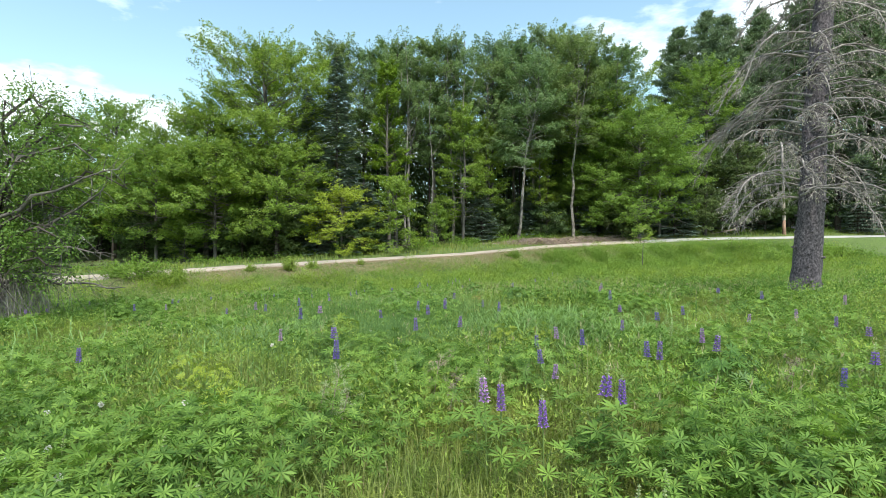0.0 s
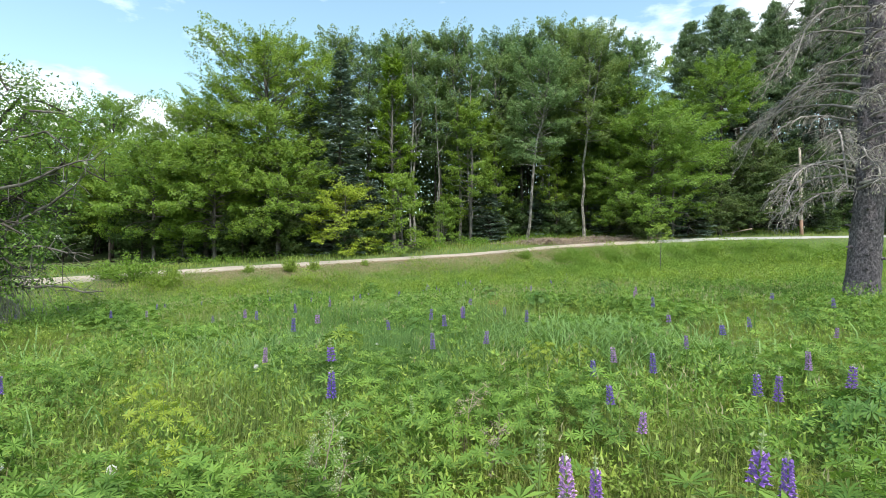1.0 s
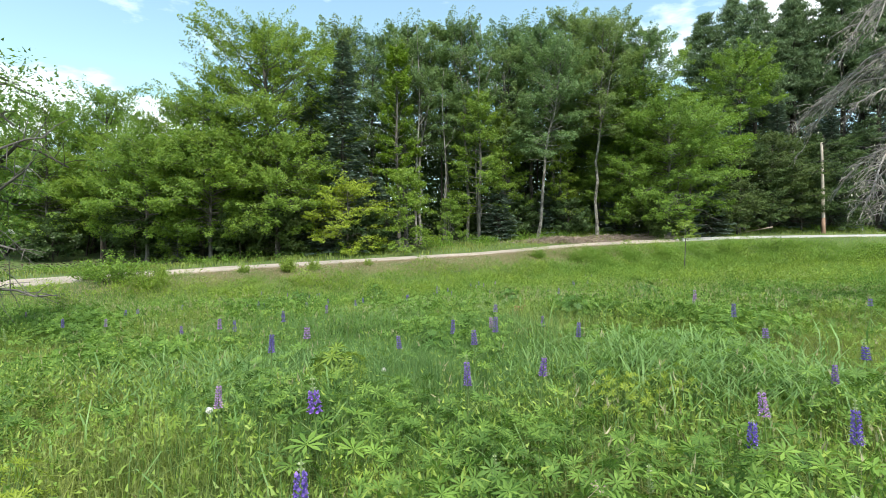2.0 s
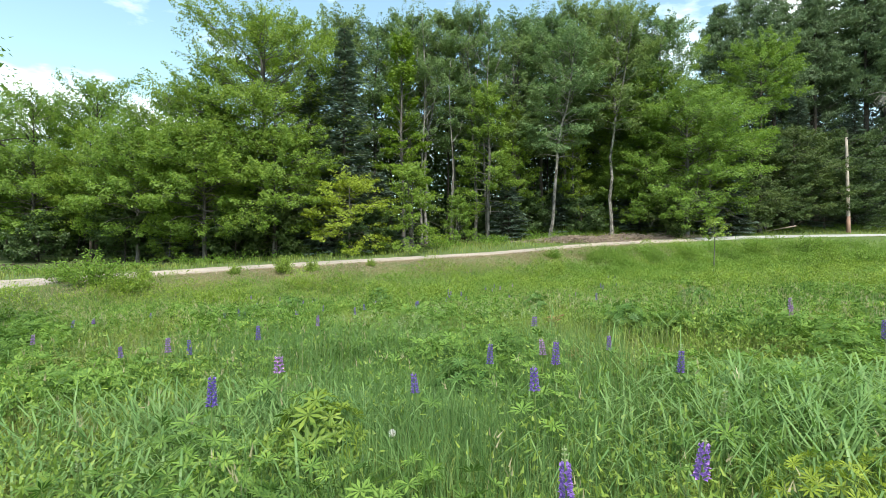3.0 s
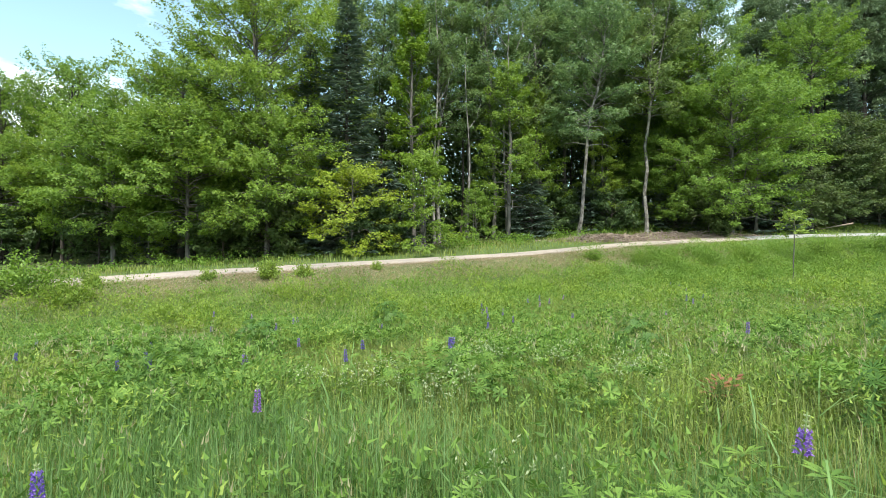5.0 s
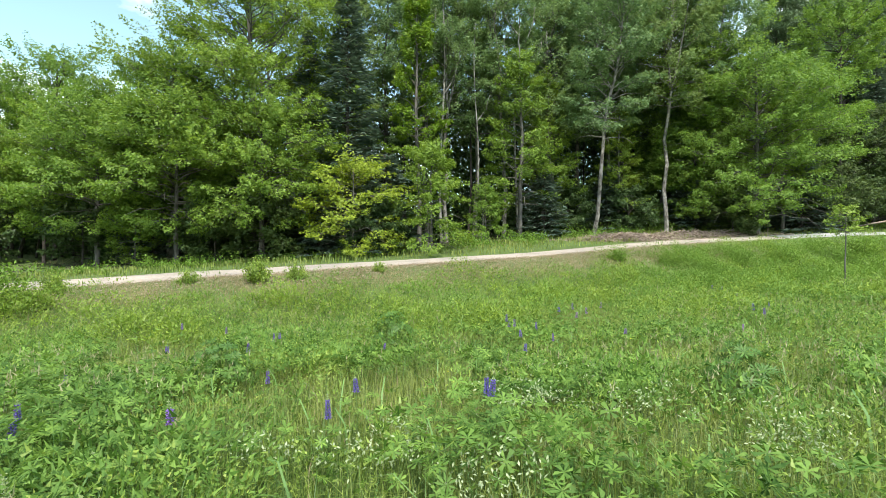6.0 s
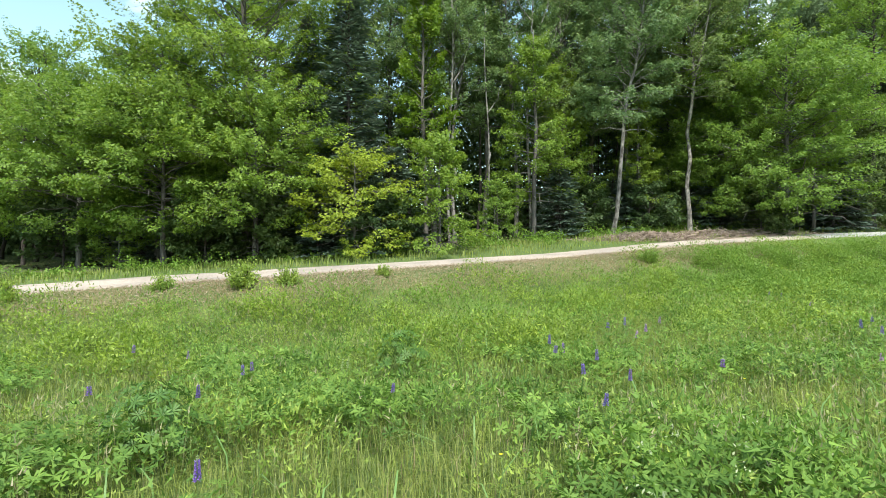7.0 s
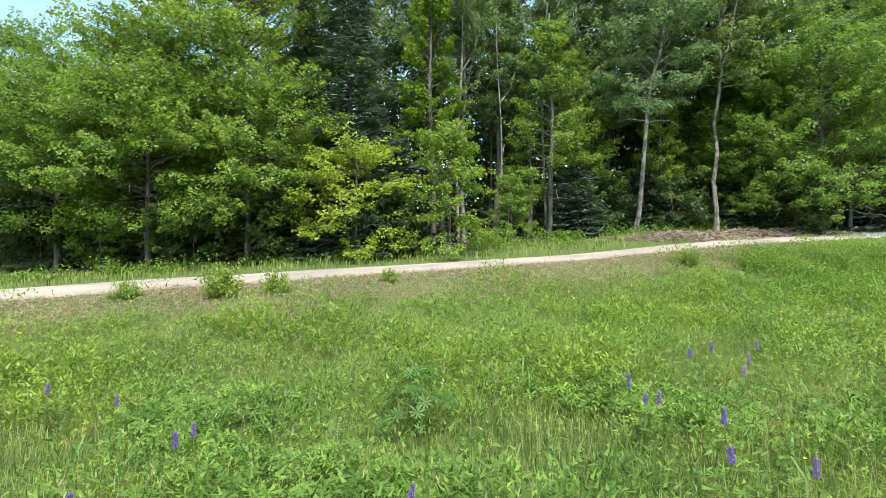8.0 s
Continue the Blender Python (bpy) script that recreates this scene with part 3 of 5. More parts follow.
aspen_a = broadleaf("aspen_tree", spot(6.5, 44.8), "grey-green aspen with a pale slender trunk", M_ASPEN, M_BIRCH, 16.5, 6.0, 2.6, 0.125, 40, 36, leaf=0.15, lean=(0.05, 0.0), rise=0.7)
aspen_b = broadleaf("birch_tree", spot(11.9, 46.6), "pale birch with a forked trunk and a high crown", M_ASPEN, M_BIRCH, 19.0, 8.4, 2.9, 0.13, 40, 36, leaf=0.15, lean=(0.01, 0.0), rise=0.8, fork=0.5)
tall_a = broadleaf("poplar_tree", spot(-4.2, 46.0), "tall yellowish-green poplar in the forest", M_ASPEN, M_BARK, 19.0, 7.0, 2.9, 0.17, 44, 32, leaf=0.155, rise=0.9)
tall_y = broadleaf("poplar_tree", spot(-4.5, 42.4), "slim yellow-green poplar with leaves close to its trunk", M_LIME, M_BARK, 16.5, 4.5, 1.7, 0.13, 46, 26, leaf=0.16, shape="spire", rise=0.9)
spare_a = broadleaf("ash_tree", spot(-27.0, 42.0), "light green ash with a thin airy crown", M_MAPLE, M_DARKBARK, 13.0, 3.4, 3.1, 0.13, 40, 24, leaf=0.155, rise=0.9)
young_a = broadleaf("maple_sapling", spot(-7.3, 37.0), "young yellow-green maple in front of dark firs", M_YELLOW, M_BARK, 5.2, 0.5, 2.4, 0.06, 30, 24, leaf=0.15, flat=0.07, rise=0.25, group="young trees")
young_b = broadleaf("maple_sapling", spot(-3.4, 37.6), "young green maple with leaves down to the verge", M_MAPLE, M_BARK, 6.0, 0.3, 2.0, 0.06, 30, 24, leaf=0.15, shape="spire", rise=0.25, group="young trees")
# these two wear the leaf colour darkened for shade
under_a = broadleaf("understory_shrub", spot(-12.0, 37.2), "shrub under the trees, its green darkened for shade", M_SHADELEAF, M_DARKBARK, 3.2, 0.3, 1.9, 0.05, 22, 24, leaf=0.2, group="understory shrubs")
shade_tree = broadleaf("understory_tree", spot(24.5, 51.4), "understory tree before the pines, its green darkened for shade", M_SHADELEAF, M_DARKBARK, 9.5, 0.4, 3.4, 0.11, 46, 34, leaf=0.16, flat=0.1, rise=0.3)
fir_a = conifer("fir_tree", spot(-8.4, 39.8), "dark blue-green fir with a pointed top", M_NEEDLE, M_DARKBARK, 15.6, 0.6, 2.7)
fir_b = conifer("fir_tree", spot(-9.4, 38.4), "small dark fir with drooping boughs", M_NEEDLE, M_DARKBARK, 5.0, 0.2, 2.2, 0.08, step=0.3)
pine_a = conifer("white_pine", spot(33.0, 60.0), "tall dark white pine with tiered boughs", M_PINE, M_DARKBARK, 25.0, 6.0, 5.2, 0.32, step=0.68, per=6, needle=0.5, tuft=True, dead_low=0.25)
pine_b = conifer("white_pine", spot(44.0, 57.0), "tall dark white pine with bare lower trunk", M_PINE, M_DARKBARK, 27.0, 7.0, 5.6, 0.3, step=0.68, per=6, needle=0.5, tuft=True, dead_low=0.4)

AGAIN = [
    (maple_a, -18.8, 40.5, 130, 0.74), (maple_d, -12.2, 37.4, 80, 0.95), (maple_d, -21.5, 38.2, 10, 1.0),
    (spare_a, -23.4, 43.0, 40, 0.84), (spare_a, -31.0, 41.5, 160, 0.92), (spare_a, -35.5, 43.0, 220, 0.9), (spare_a, -29.0, 46.0, 300, 0.95), (spare_a, -40.0, 42.0, 20, 0.9), (spare_a, -33.2, 45.5, 250, 0.92), (spare_a, -25.5, 39.5, 90, 0.7),
    (maple_d, -29.5, 39.5, 140, 0.9), (maple_d, -34.5, 39.5, 30, 1.0),
    (tall_a, -9.8, 46.5, 60, 1.03), (tall_a, -1.0, 47.0, 200, 1.0), (tall_a, -7.2, 47.5, 30, 1.0), (tall_a, -5.0, 52.5, 70, 1.08), (tall_a, -15.5, 47.5, 10, 1.0),
    (aspen_b, 0.9, 46.0, 170, 0.98), (aspen_b, -2.9, 44.4, 60, 0.9), (aspen_a, 3.6, 47.5, 90, 1.1), (aspen_a, 9.4, 48.5, 220, 1.12), (aspen_a, 16.0, 50.0, 300, 1.12),
    (tall_a, 5.0, 51.0, 40, 1.06), (tall_a, 7.6, 53.0, 310, 1.1), (tall_a, 10.6, 52.5, 210, 1.14), (maple_a, 15.2, 52.5, 100, 1.05), (tall_a, 13.0, 50.5, 160, 1.06), (maple_c, 4.0, 46.5, 140, 0.9), (maple_c, 9.0, 47.6, 260, 0.72),
    (maple_b, 15.0, 49.0, 120, 0.7), (fir_a, 23.6, 51.2, 200, 0.8), (shade_tree, 27.4, 52.2, 140, 0.95), (shade_tree, 30.6, 53.4, 80, 1.1), (shade_tree, 37.8, 56.0, 200, 1.1), (shade_tree, 48.0, 57.5, 260, 1.2), (shade_tree, 34.4, 54.6, 310, 0.8), (fir_b, 22.0, 48.5, 30, 1.1), (maple_c, 20.2, 47.8, 40, 0.8),
    (fir_a, -11.4, 42.5, 30, 0.9), (fir_a, 0.6, 61.0, 70, 1.42), (fir_a, 6.3, 60.0, 10, 1.44), (fir_a, 13.0, 60.0, 50, 1.5), (fir_a, 18.8, 58.0, 50, 1.3),
    (fir_b, -6.0, 39.0, 70, 1.1), (fir_b, -20.0, 41.0, 40, 1.0), (fir_a, 33.0, 56.0, 200, 0.9), (fir_a, 39.0, 57.0, 30, 0.85), (fir_a, 45.0, 55.5, 30, 0.8),
    (pine_a, 38.5, 62.0, 80, 1.02), (pine_a, 41.5, 58.5, 150, 1.1), (pine_b, 37.0, 59.5, 10, 0.95), (pine_a, 47.5, 58.0, 250, 1.12), (pine_b, 53.5, 58.5, 190, 1.0), (pine_a, 59.0, 59.0, 30, 1.05), (pine_a, 50.5, 56.5, 60, 1.08), (pine_b, 45.5, 61.0, 130, 1.08), (pine_a, 29.5, 64.0, 200, 1.0), (pine_b, 50.0, 60.0, 120, 1.0), (pine_b, 56.0, 62.0, 40, 1.0), (pine_a, 62.0, 60.0, 300, 0.95), (pine_b, 36.0, 70.0, 260, 1.1),
    (young_b, -19.2, 38.0, 120, 0.6),
    (under_a, -15.0, 38.2, 60, 1.0), (under_a, -6.2, 37.6, 120, 0.8), (under_a, 16.0, 46.2, 300, 0.9), (under_a, -22.5, 38.5, 30, 1.0), (young_b, -0.5, 41.6, 300, 0.6), (fir_b, 3.4, 44.2, 10, 0.85), (under_a, 5.2, 46.2, 180, 0.9), (under_a, 9.6, 47.4, 240, 0.9), (fir_b, 8.4, 48.0, 60, 0.9), (fir_b, 14.0, 48.6, 160, 0.9), (under_a, 24.0, 49.0, 90, 1.0), (under_a, -28.0, 38.2, 200, 0.9),
]
for ob, x, y, turn, size in AGAIN:
    again(ob, x, y, turn, size)

def bare_birch(x, y, h, r, lean, forks):
    """A slender pale stem with hardly any leaves."""
    root = thing("slender_birch", spot(x, y), "slender pale birch stem, almost bare, among the trees", "tree", "forest trees")
    s = np.linspace(0, 1, 14)
    p = np.stack([lean * h * s + 0.14 * np.sin(s * 7 + x), 0.1 * np.sin(s * 5), s * h - 0.3], 1)
    g = Geo()
    g.tube(p, r * (1 - 0.75 * s) + 0.008, 8)
    part("trunk", g, M_BIRCH, root)
    for k in range(forks):
        q = 0.55 + 0.4 * k / max(1, forks)
        o = np.array([np.interp(q, s, p[:, n]) for n in range(3)])
        d = np.array([(-1) ** k * RNG.uniform(0.25, 0.55), RNG.uniform(-0.2, 0.2), 1.0])
        u = np.linspace(0, 1, 7)[:, None]
        L = RNG.uniform(1.6, 3.6)
        g = Geo()
        g.tube(o + d * u * L + RNG.normal(0, 0.05, (7, 3)) * u + np.array([0.35 * (-1) ** k, 0, 0]) * (u * (1 - u)) * L, r * 0.5 * (1 - 0.8 * u[:, 0]) + 0.006, 6)
        part("limb", g, M_BIRCH, root)


bare_birch(-3.15, 43.4, 17.5, 0.085, 0.004, 2)
bare_birch(-1.0, 43.4, 14.0, 0.05, 0.0, 1)
bare_birch(1.6, 45.2, 18.0, 0.08, 0.012, 6)
bare_birch(-0.75, 41.5, 5.2, 0.035, -0.02, 0)

# the deeper forest that closes the view between the trunks
def far_woods(name, material, label, x0, x1, n, depth, top, size, power=0.75):
    x = RNG.uniform(x0, x1, n)
    w = RNG.uniform(0, 1, n)
    y = np.maximum(road_edge(x) + np.interp(x, ROAD_X, ROAD_W) + depth[0], 47.0) + w * (depth[1] - depth[0])
    crown = np.interp(x, *top) * (0.78 + 0.22 * soft_noise(x, y, 2.1, 5.0))
    z = land(x, y) + crown * RNG.uniform(0.0, 1, n) ** power
    clump = soft_noise(x, z, 1.1, 2.0) + soft_noise(y, z, 1.3, 6.0)
    ok = (clump > -0.95) | (crown < 4.5)
    p = np.stack([x, y, z], 1)[ok]
    m = len(p)
    rep = np.repeat(np.arange(m), 7)
    g = Geo()
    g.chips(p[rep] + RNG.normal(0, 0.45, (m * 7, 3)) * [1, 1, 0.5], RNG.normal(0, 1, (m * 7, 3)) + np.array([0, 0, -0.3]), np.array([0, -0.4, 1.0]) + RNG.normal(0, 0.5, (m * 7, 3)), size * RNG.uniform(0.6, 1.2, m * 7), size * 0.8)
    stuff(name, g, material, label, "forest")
    g = Geo()
    for _ in range(int((x1 - x0) * 0.9)):
        a = RNG.uniform(x0, x1)
        b = max(44.0, float(road_edge(a) + np.interp(a, ROAD_X, ROAD_W)) + depth[0]) + RNG.uniform(-1, 8)
        s = np.linspace(0, 1, 5)
        g.tube(np.stack([a + RNG.normal(0, 0.15, 5), b + 0 * s, on_land(a, b) - 0.3 + s * float(np.interp(a, *top)) * 0.9], 1), RNG.uniform(0.08, 0.16) * (1 - 0.8 * s), 6)
    stuff("far_trunks", g, M_DARKBARK, "dark trunks deep in the forest", "forest")


def stuff(name, geo, material, label, category):
    tagged(part(name, geo, material), label, category, kind="stuff")


# the broad leaves back here have the canopy's shade in their colour
far_woods("far_woods", M_SHADELEAF, "leaves and boughs deep in the forest, shade put into their colour", -66, 28, 30000, (12, 26), ([-66, -30, -22, -14, 0, 28], [9, 9, 10, 13, 15, 16]), 0.34)
far_woods("far_undergrowth", M_SHADELEAF, "undergrowth on the forest floor, its colour darkened for shade", -62, 80, 12000, (11, 36), ([-62, 80], [3.4, 3.6]), 0.34, 1.1)
far_woods("far_pines", M_NEEDLE, "dark pine boughs deep in the forest", 22, 80, 15000, (10, 24), ([22, 30, 80], [14, 17, 18]), 0.42)

# ---- dead spruce ----
def dead_spruce():
    root = thing("dead_spruce", pose(9.45, 13.4, on_land(9.45, 13.4)), "leaning dead spruce with grey bark and lichened bare branches", "tree")
    g, n, sides = Geo(), 46, 20
    tz = np.linspace(0, 1, n)
    H, lean = 14.0, np.array([0.076, 0.01])
    z = tz * H - 0.3
    cx, cy = lean[0] * z + 0.03 * np.sin(z * 0.9), lean[1] * z
    rad = np.interp(z, [-0.3, 0.1, 0.6, 2.2, 8, 14], [0.46, 0.38, 0.335, 0.30, 0.22, 0.05])
    th = np.linspace(0, 2 * np.pi, sides, endpoint=False)
    T, Zz = np.meshgrid(th, z)
    rr = rad[:, None] * (1 + 0.05 * np.sin(3 * T + Zz) + 0.03 * np.sin(7 * T - 2.3 * Zz) + RNG.normal(0, 0.022, T.shape) + 0.10 * np.exp(-Zz.clip(0) * 3) * np.sin(5 * T + 1) ** 2)
    V = np.stack([cx[:, None] + rr * np.cos(T), cy[:, None] + rr * np.sin(T), Zz], -1)
    i, j = np.meshgrid(np.arange(n - 1), np.arange(sides), indexing="ij")
    p, q = i * sides + j, i * sides + (j + 1) % sides
    g.put(V, np.concatenate([np.stack([p, q, q + sides], -1).reshape(-1, 3), np.stack([p, q + sides, p + sides], -1).reshape(-1, 3)]))
    part("trunk", g, M_DEADBARK, root)
    for _ in range(54):
        zz, a = RNG.uniform(0.4, 6.5), RNG.uniform(0, 6.28)
        c = np.array([lean[0] * zz + 0.03 * np.sin(zz * 0.9), lean[1] * zz, zz])
        d = np.array([np.cos(a), np.sin(a), RNG.uniform(-0.3, 0.2)])
        r0 = np.interp(zz, [0, 2.2, 8], [0.36, 0.29, 0.21])
        L = RNG.uniform(0.04, 0.11)
        g = Geo()
        g.tube([c + d * (r0 - 0.04), c + d * (r0 + 0.02), c + d * (r0 + L)], [0.055, 0.042, 0.02], 6)
        part("branch_stub", g, M_DEADBARK, root)
    hang = Geo()
    lich = Geo()
    for b in range(110):
        zz = 2.75 + 10.0 * (b / 110) ** 0.95 + RNG.uniform(-0.1, 0.1)
        a = b * 2.39996 + RNG.uniform(-0.35, 0.35)
        L = np.interp(zz, [2.4, 3.2, 4.5, 6, 8, 13], [2.4, 3.1, 3.0, 2.5, 2.3, 0.9]) * RNG.uniform(0.45, 1.08)
        if b < 27 and b % 3 == 0:
            a, L = math.pi + RNG.uniform(-0.9, 0.9), RNG.uniform(2.1, 3.0)
        if b < 45 and b % 4 == 1:
            a, L = -math.pi / 2 + RNG.uniform(-0.8, 0.8), RNG.uniform(1.3, 2.3)
        d = np.array([np.cos(a), np.sin(a), 0])
        side = np.array([-d[1], d[0], 0])
        o = np.array([lean[0] * zz, lean[1] * zz, zz])
        s = np.linspace(0, 1, 9)
        lift, drop = RNG.uniform(0.15, 0.5), RNG.uniform(0.55, 1.05)
        pts = o + d * (s * L)[:, None] + np.array([0, 0, 1.0]) * (L * (lift * s - min(drop, lift + 0.85 * (zz - 0.9) / L) * s ** 3.0))[:, None] + side * (0.12 * L * np.sin(s * 3 + a))[:, None]
        pts[2:] += RNG.normal(0, 0.025, (7, 3))
        br = Geo()
        br.tube(pts, 0.033 * (1 - 0.8 * s) * (0.5 + L / 5) + 0.005, 5)
        ns = int(L * 15)
        q = RNG.uniform(0.15, 1.0, ns) ** 0.8
        st = np.stack([np.interp(q, s, pts[:, k]) for k in range(3)], 1)
        sl = RNG.uniform(0.25, 0.75, ns) * (1.15 - 0.6 * q) * (0.4 + L / 4)
        dd = unit(d * 0.7 + side * RNG.choice([-1.0, 1.0], ns)[:, None] * RNG.uniform(0.4, 1.0, ns)[:, None] + np.array([0, 0, 1.0]) * RNG.uniform(-0.75, 0.2, ns)[:, None])
        en = st + dd * sl[:, None]
        en[:, 2] -= 0.18 * sl
        br.twigs(st, en, 0.0105, 0.004, 0.1)
        m = ns * 5
        rep = np.repeat(np.arange(ns), 5)
        f = RNG.uniform(0.25, 1.0, m)[:, None]
        ts = st[rep] * (1 - f) + en[rep] * f
        td = unit(dd[rep] * 0.6 + RNG.normal(0, 0.6, (m, 3)) + np.array([0, 0, -0.9]))
        te = ts + td * RNG.uniform(0.08, 0.26, m)[:, None]
        br.chips(ts, te - ts, RNG.normal(0, 1, (m, 3)), np.linalg.norm(te - ts, axis=1), 0.011)
        part("branch", br, M_DEADTWIG, root)
        nl = int(L * 30)
        k2 = RNG.integers(0, m, nl)
        lich.kites(te[k2] + RNG.normal(0, 0.02, (nl, 3)), RNG.normal(0, 0.4, (nl, 3)) + np.array([0, 0, -1.0]), RNG.normal(0, 1, (nl, 3)), RNG.uniform(0.025, 0.07, nl), RNG.uniform(0.015, 0.035, nl))
        hang.chips(te[k2], RNG.normal(0, 0.3, (nl, 3)) - np.array([0, 0, 1.0]), RNG.normal(0, 1, (nl, 3)), 0.13, 0.009)
    tagged(part("twig_fringe", hang, M_DEADTWIG, root), kind="stuff")
    part("lichen", lich, M_LICHEN, root, "pale grey-green lichen tufts")


dead_spruce()


# ---- old lilac ----
def old_lilac():
    root = thing("lilac_tree", pose(-12.1, 12.6, on_land(-12.1, 12.6)), "old spreading lilac with white blossoms and crooked dead branches", "tree")
    lv, bl, tw = Geo(), Geo(), Geo()
    ends = []
    for b in range(30):
        a = around(1)[0] + b * 2.39996
        d = np.array([np.cos(a), np.sin(a), 0])
        L, top = RNG.uniform(1.3, 3.0), RNG.uniform(1.2, 5.8)
        if b < 18:
            d, L, top = unit(np.array([1.0, RNG.uniform(-0.35, 0.6), 0])), RNG.uniform(1.9, 3.5), 1.6 + 4.4 * ((b * 5) % 18) / 18
        side = np.array([-d[1], d[0], 0])
        s = np.linspace(0, 1, 9)
        pts = d * (0.25 + L * s ** 1.2)[:, None] + np.array([0, 0, 1.0]) * (top * np.sin(s * 1.9) * 1.02)[:, None] + side * (0.25 * np.sin(s * 5 + a))[:, None]
        pts[1:] += RNG.normal(0, 0.07, (8, 3))
        g = Geo()
        g.tube(pts, 0.075 * (1 - 0.85 * s) + 0.006, 6)
        ns = 22
        q = RNG.uniform(0.35, 1.0, ns)
        st = np.stack([np.interp(q, s, pts[:, k]) for k in range(3)], 1)
        en = st + unit(RNG.normal(0, 0.8, (ns, 3)) + d * 0.5 + np.array([0, 0, 0.3])) * RNG.uniform(0.25, 0.8, ns)[:, None]
        g.twigs(st, en, 0.011, 0.004, 0.05)
        part("branch", g, M_DARKBARK if b % 3 else M_BARK, root)
        if top > 1.6:
            ends.append(en)
        else:
            ends.append(en[:7])
    en = np.concatenate(ends)
    en = en[(en[:, 2] > 1.0)]
    en = en[soft_noise(en[:, 0] * 3, en[:, 2] * 3, 1.0, 3.0) > -0.05]
    rep = np.repeat(np.arange(len(en)), 56)
    lo = RNG.normal(0, 0.15, (len(rep), 3))
    lv.chips(en[rep] + lo, unit(lo) + np.array([0, 0, -0.3]) + RNG.normal(0, 0.3, (len(rep), 3)), np.array([0, 0, 1.0]) + RNG.normal(0, 0.5, (len(rep), 3)), RNG.uniform(0.05, 0.105, len(rep)), RNG.uniform(0.04, 0.075, len(rep)))
    part("foliage", lv, M_LILAC, root)
    for c in en[RNG.choice(len(en), 110, replace=False)] + np.array([0.1, -0.12, 0.06]):
        if c[2] < 2.3:
            continue
        n, big = 46, RNG.uniform(0.5, 1.0)
        t = RNG.uniform(0, 1, n)
        a = RNG.uniform(0, 6.28, n)
        rr = 0.07 * big * (1.05 - t)
        way = unit(RNG.normal(0, 0.7, 3) + np.array([0, 0, 0.7]))
        p = c + np.stack([rr * np.cos(a), rr * np.sin(a), 0.3 * rr], 1) + way * (0.15 * big * t)[:, None]
        bl.kites(p, np.stack([np.cos(a), np.sin(a), 0.4 + 0 * a], 1), RNG.normal(0, 1, (n, 3)), 0.03, 0.03)
    part("blossom", bl, M_WHITE, root, "white lilac blossom clusters")
    n = 420
    st = np.stack([RNG.uniform(0.9, 2.3, n), RNG.normal(0, 0.5, n), RNG.uniform(0.7, 1.7, n)], 1)
    tw.twigs(st, st + np.stack([RNG.normal(0.12, 0.18, n), RNG.normal(0, 0.16, n), -RNG.uniform(0.3, 0.9, n)], 1), 0.007, 0.003)
    tagged(part("dead_twig_tangle", tw, M_DEADTWIG, root, "tangle of hanging grey dead twigs"), kind="stuff")
    for a, b, c in (((0.6, -0.2, 2.2), (2.6, -0.3, 3.9), (4.4, -0.4, 4.0)), ((0.5, 0.1, 2.0), (2.3, 0.0, 2.3), (3.7, 0.1, 2.0)), ((0.5, -0.1, 1.2), (2.5, 0.1, 1.5), (4.1, 0.2, 1.15)), ((0.9, 0.3, 1.6), (2.7, 0.2, 3.1), (3.6, 0.3, 3.7))):
        s = np.linspace(0, 1, 10)[:, None]
        p = np.array(a) * (1 - s) ** 2 + 2 * np.array(b) * s * (1 - s) + np.array(c) * s ** 2 + RNG.normal(0, 0.04, (10, 3))
        g = Geo()
        g.tube(p, 0.062 * (1 - 0.8 * s[:, 0]), 7)
        q = RNG.uniform(0.3, 1, 26)
        st = np.stack([np.interp(q, s[:, 0], p[:, k]) for k in range(3)], 1)
        g.twigs(st, st + unit(RNG.normal(0, 1, (26, 3)) + np.array([0.6, 0, 0.1])) * RNG.uniform(0.2, 0.7, 26)[:, None], 0.012, 0.004, 0.06)
        part("bare_bough", g, M_BARK, root, "crooked grey bare bough")
    tr = Geo()
    for b in range(5):
        a = b * 1.3
        s = np.linspace(0, 1, 6)
        tr.tube(np.stack([0.25 * np.cos(a) + 0.5 * s * np.cos(a) + 0.1 * np.sin(5 * s), 0.25 * np.sin(a) + 0.5 * s * np.sin(a), 3.2 * s - 0.2], 1), 0.13 * (1 - 0.55 * s), 8)
    part("trunk", tr, M_DARKBARK, root)


old_lilac()


# ---- utility pole and cables ----
def utility_pole(x, y, h):
    z = on_land(x, y)
    root = thing("utility_pole", pose(x, y, z, 0, -1.2, 0), "weathered wooden utility pole beside the road", "utility pole", "utility poles")
    g = Geo()
    s = np.linspace(0, 1, 7)
    g.tube(np.stack([0 * s, 0 * s, 1.5 + s * (h - 1.5)], 1), 0.155 - 0.05 * s, 14)
    part("pole", g, M_POLE, root)
    g = Geo()
    g.tube([(0, 0, -0.5), (0, 0, 0.5), (0, 0, 1.5)], [0.175, 0.168, 0.157], 14)
    part("pole_foot", g, M_RUSTPOLE, root, "rust-brown stained pole foot")
    for dz in (0.12, 1.75, 2.7):
        g = Geo()
        g.tube([(0.0, -0.13, h - dz - 0.04), (0.0, -0.16, h - dz), (0.0, -0.13, h - dz + 0.05)], [0.035, 0.055, 0.03], 8)
        part("insulator", g, M_WIRE, root)
    return root


pole = utility_pole(34.7, 52.0, 8.6)
pole_b = tagged(copy_thing(pole, pose(72.0, 55.0, on_land(72, 55))), "weathered wooden utility pole farther along the road")


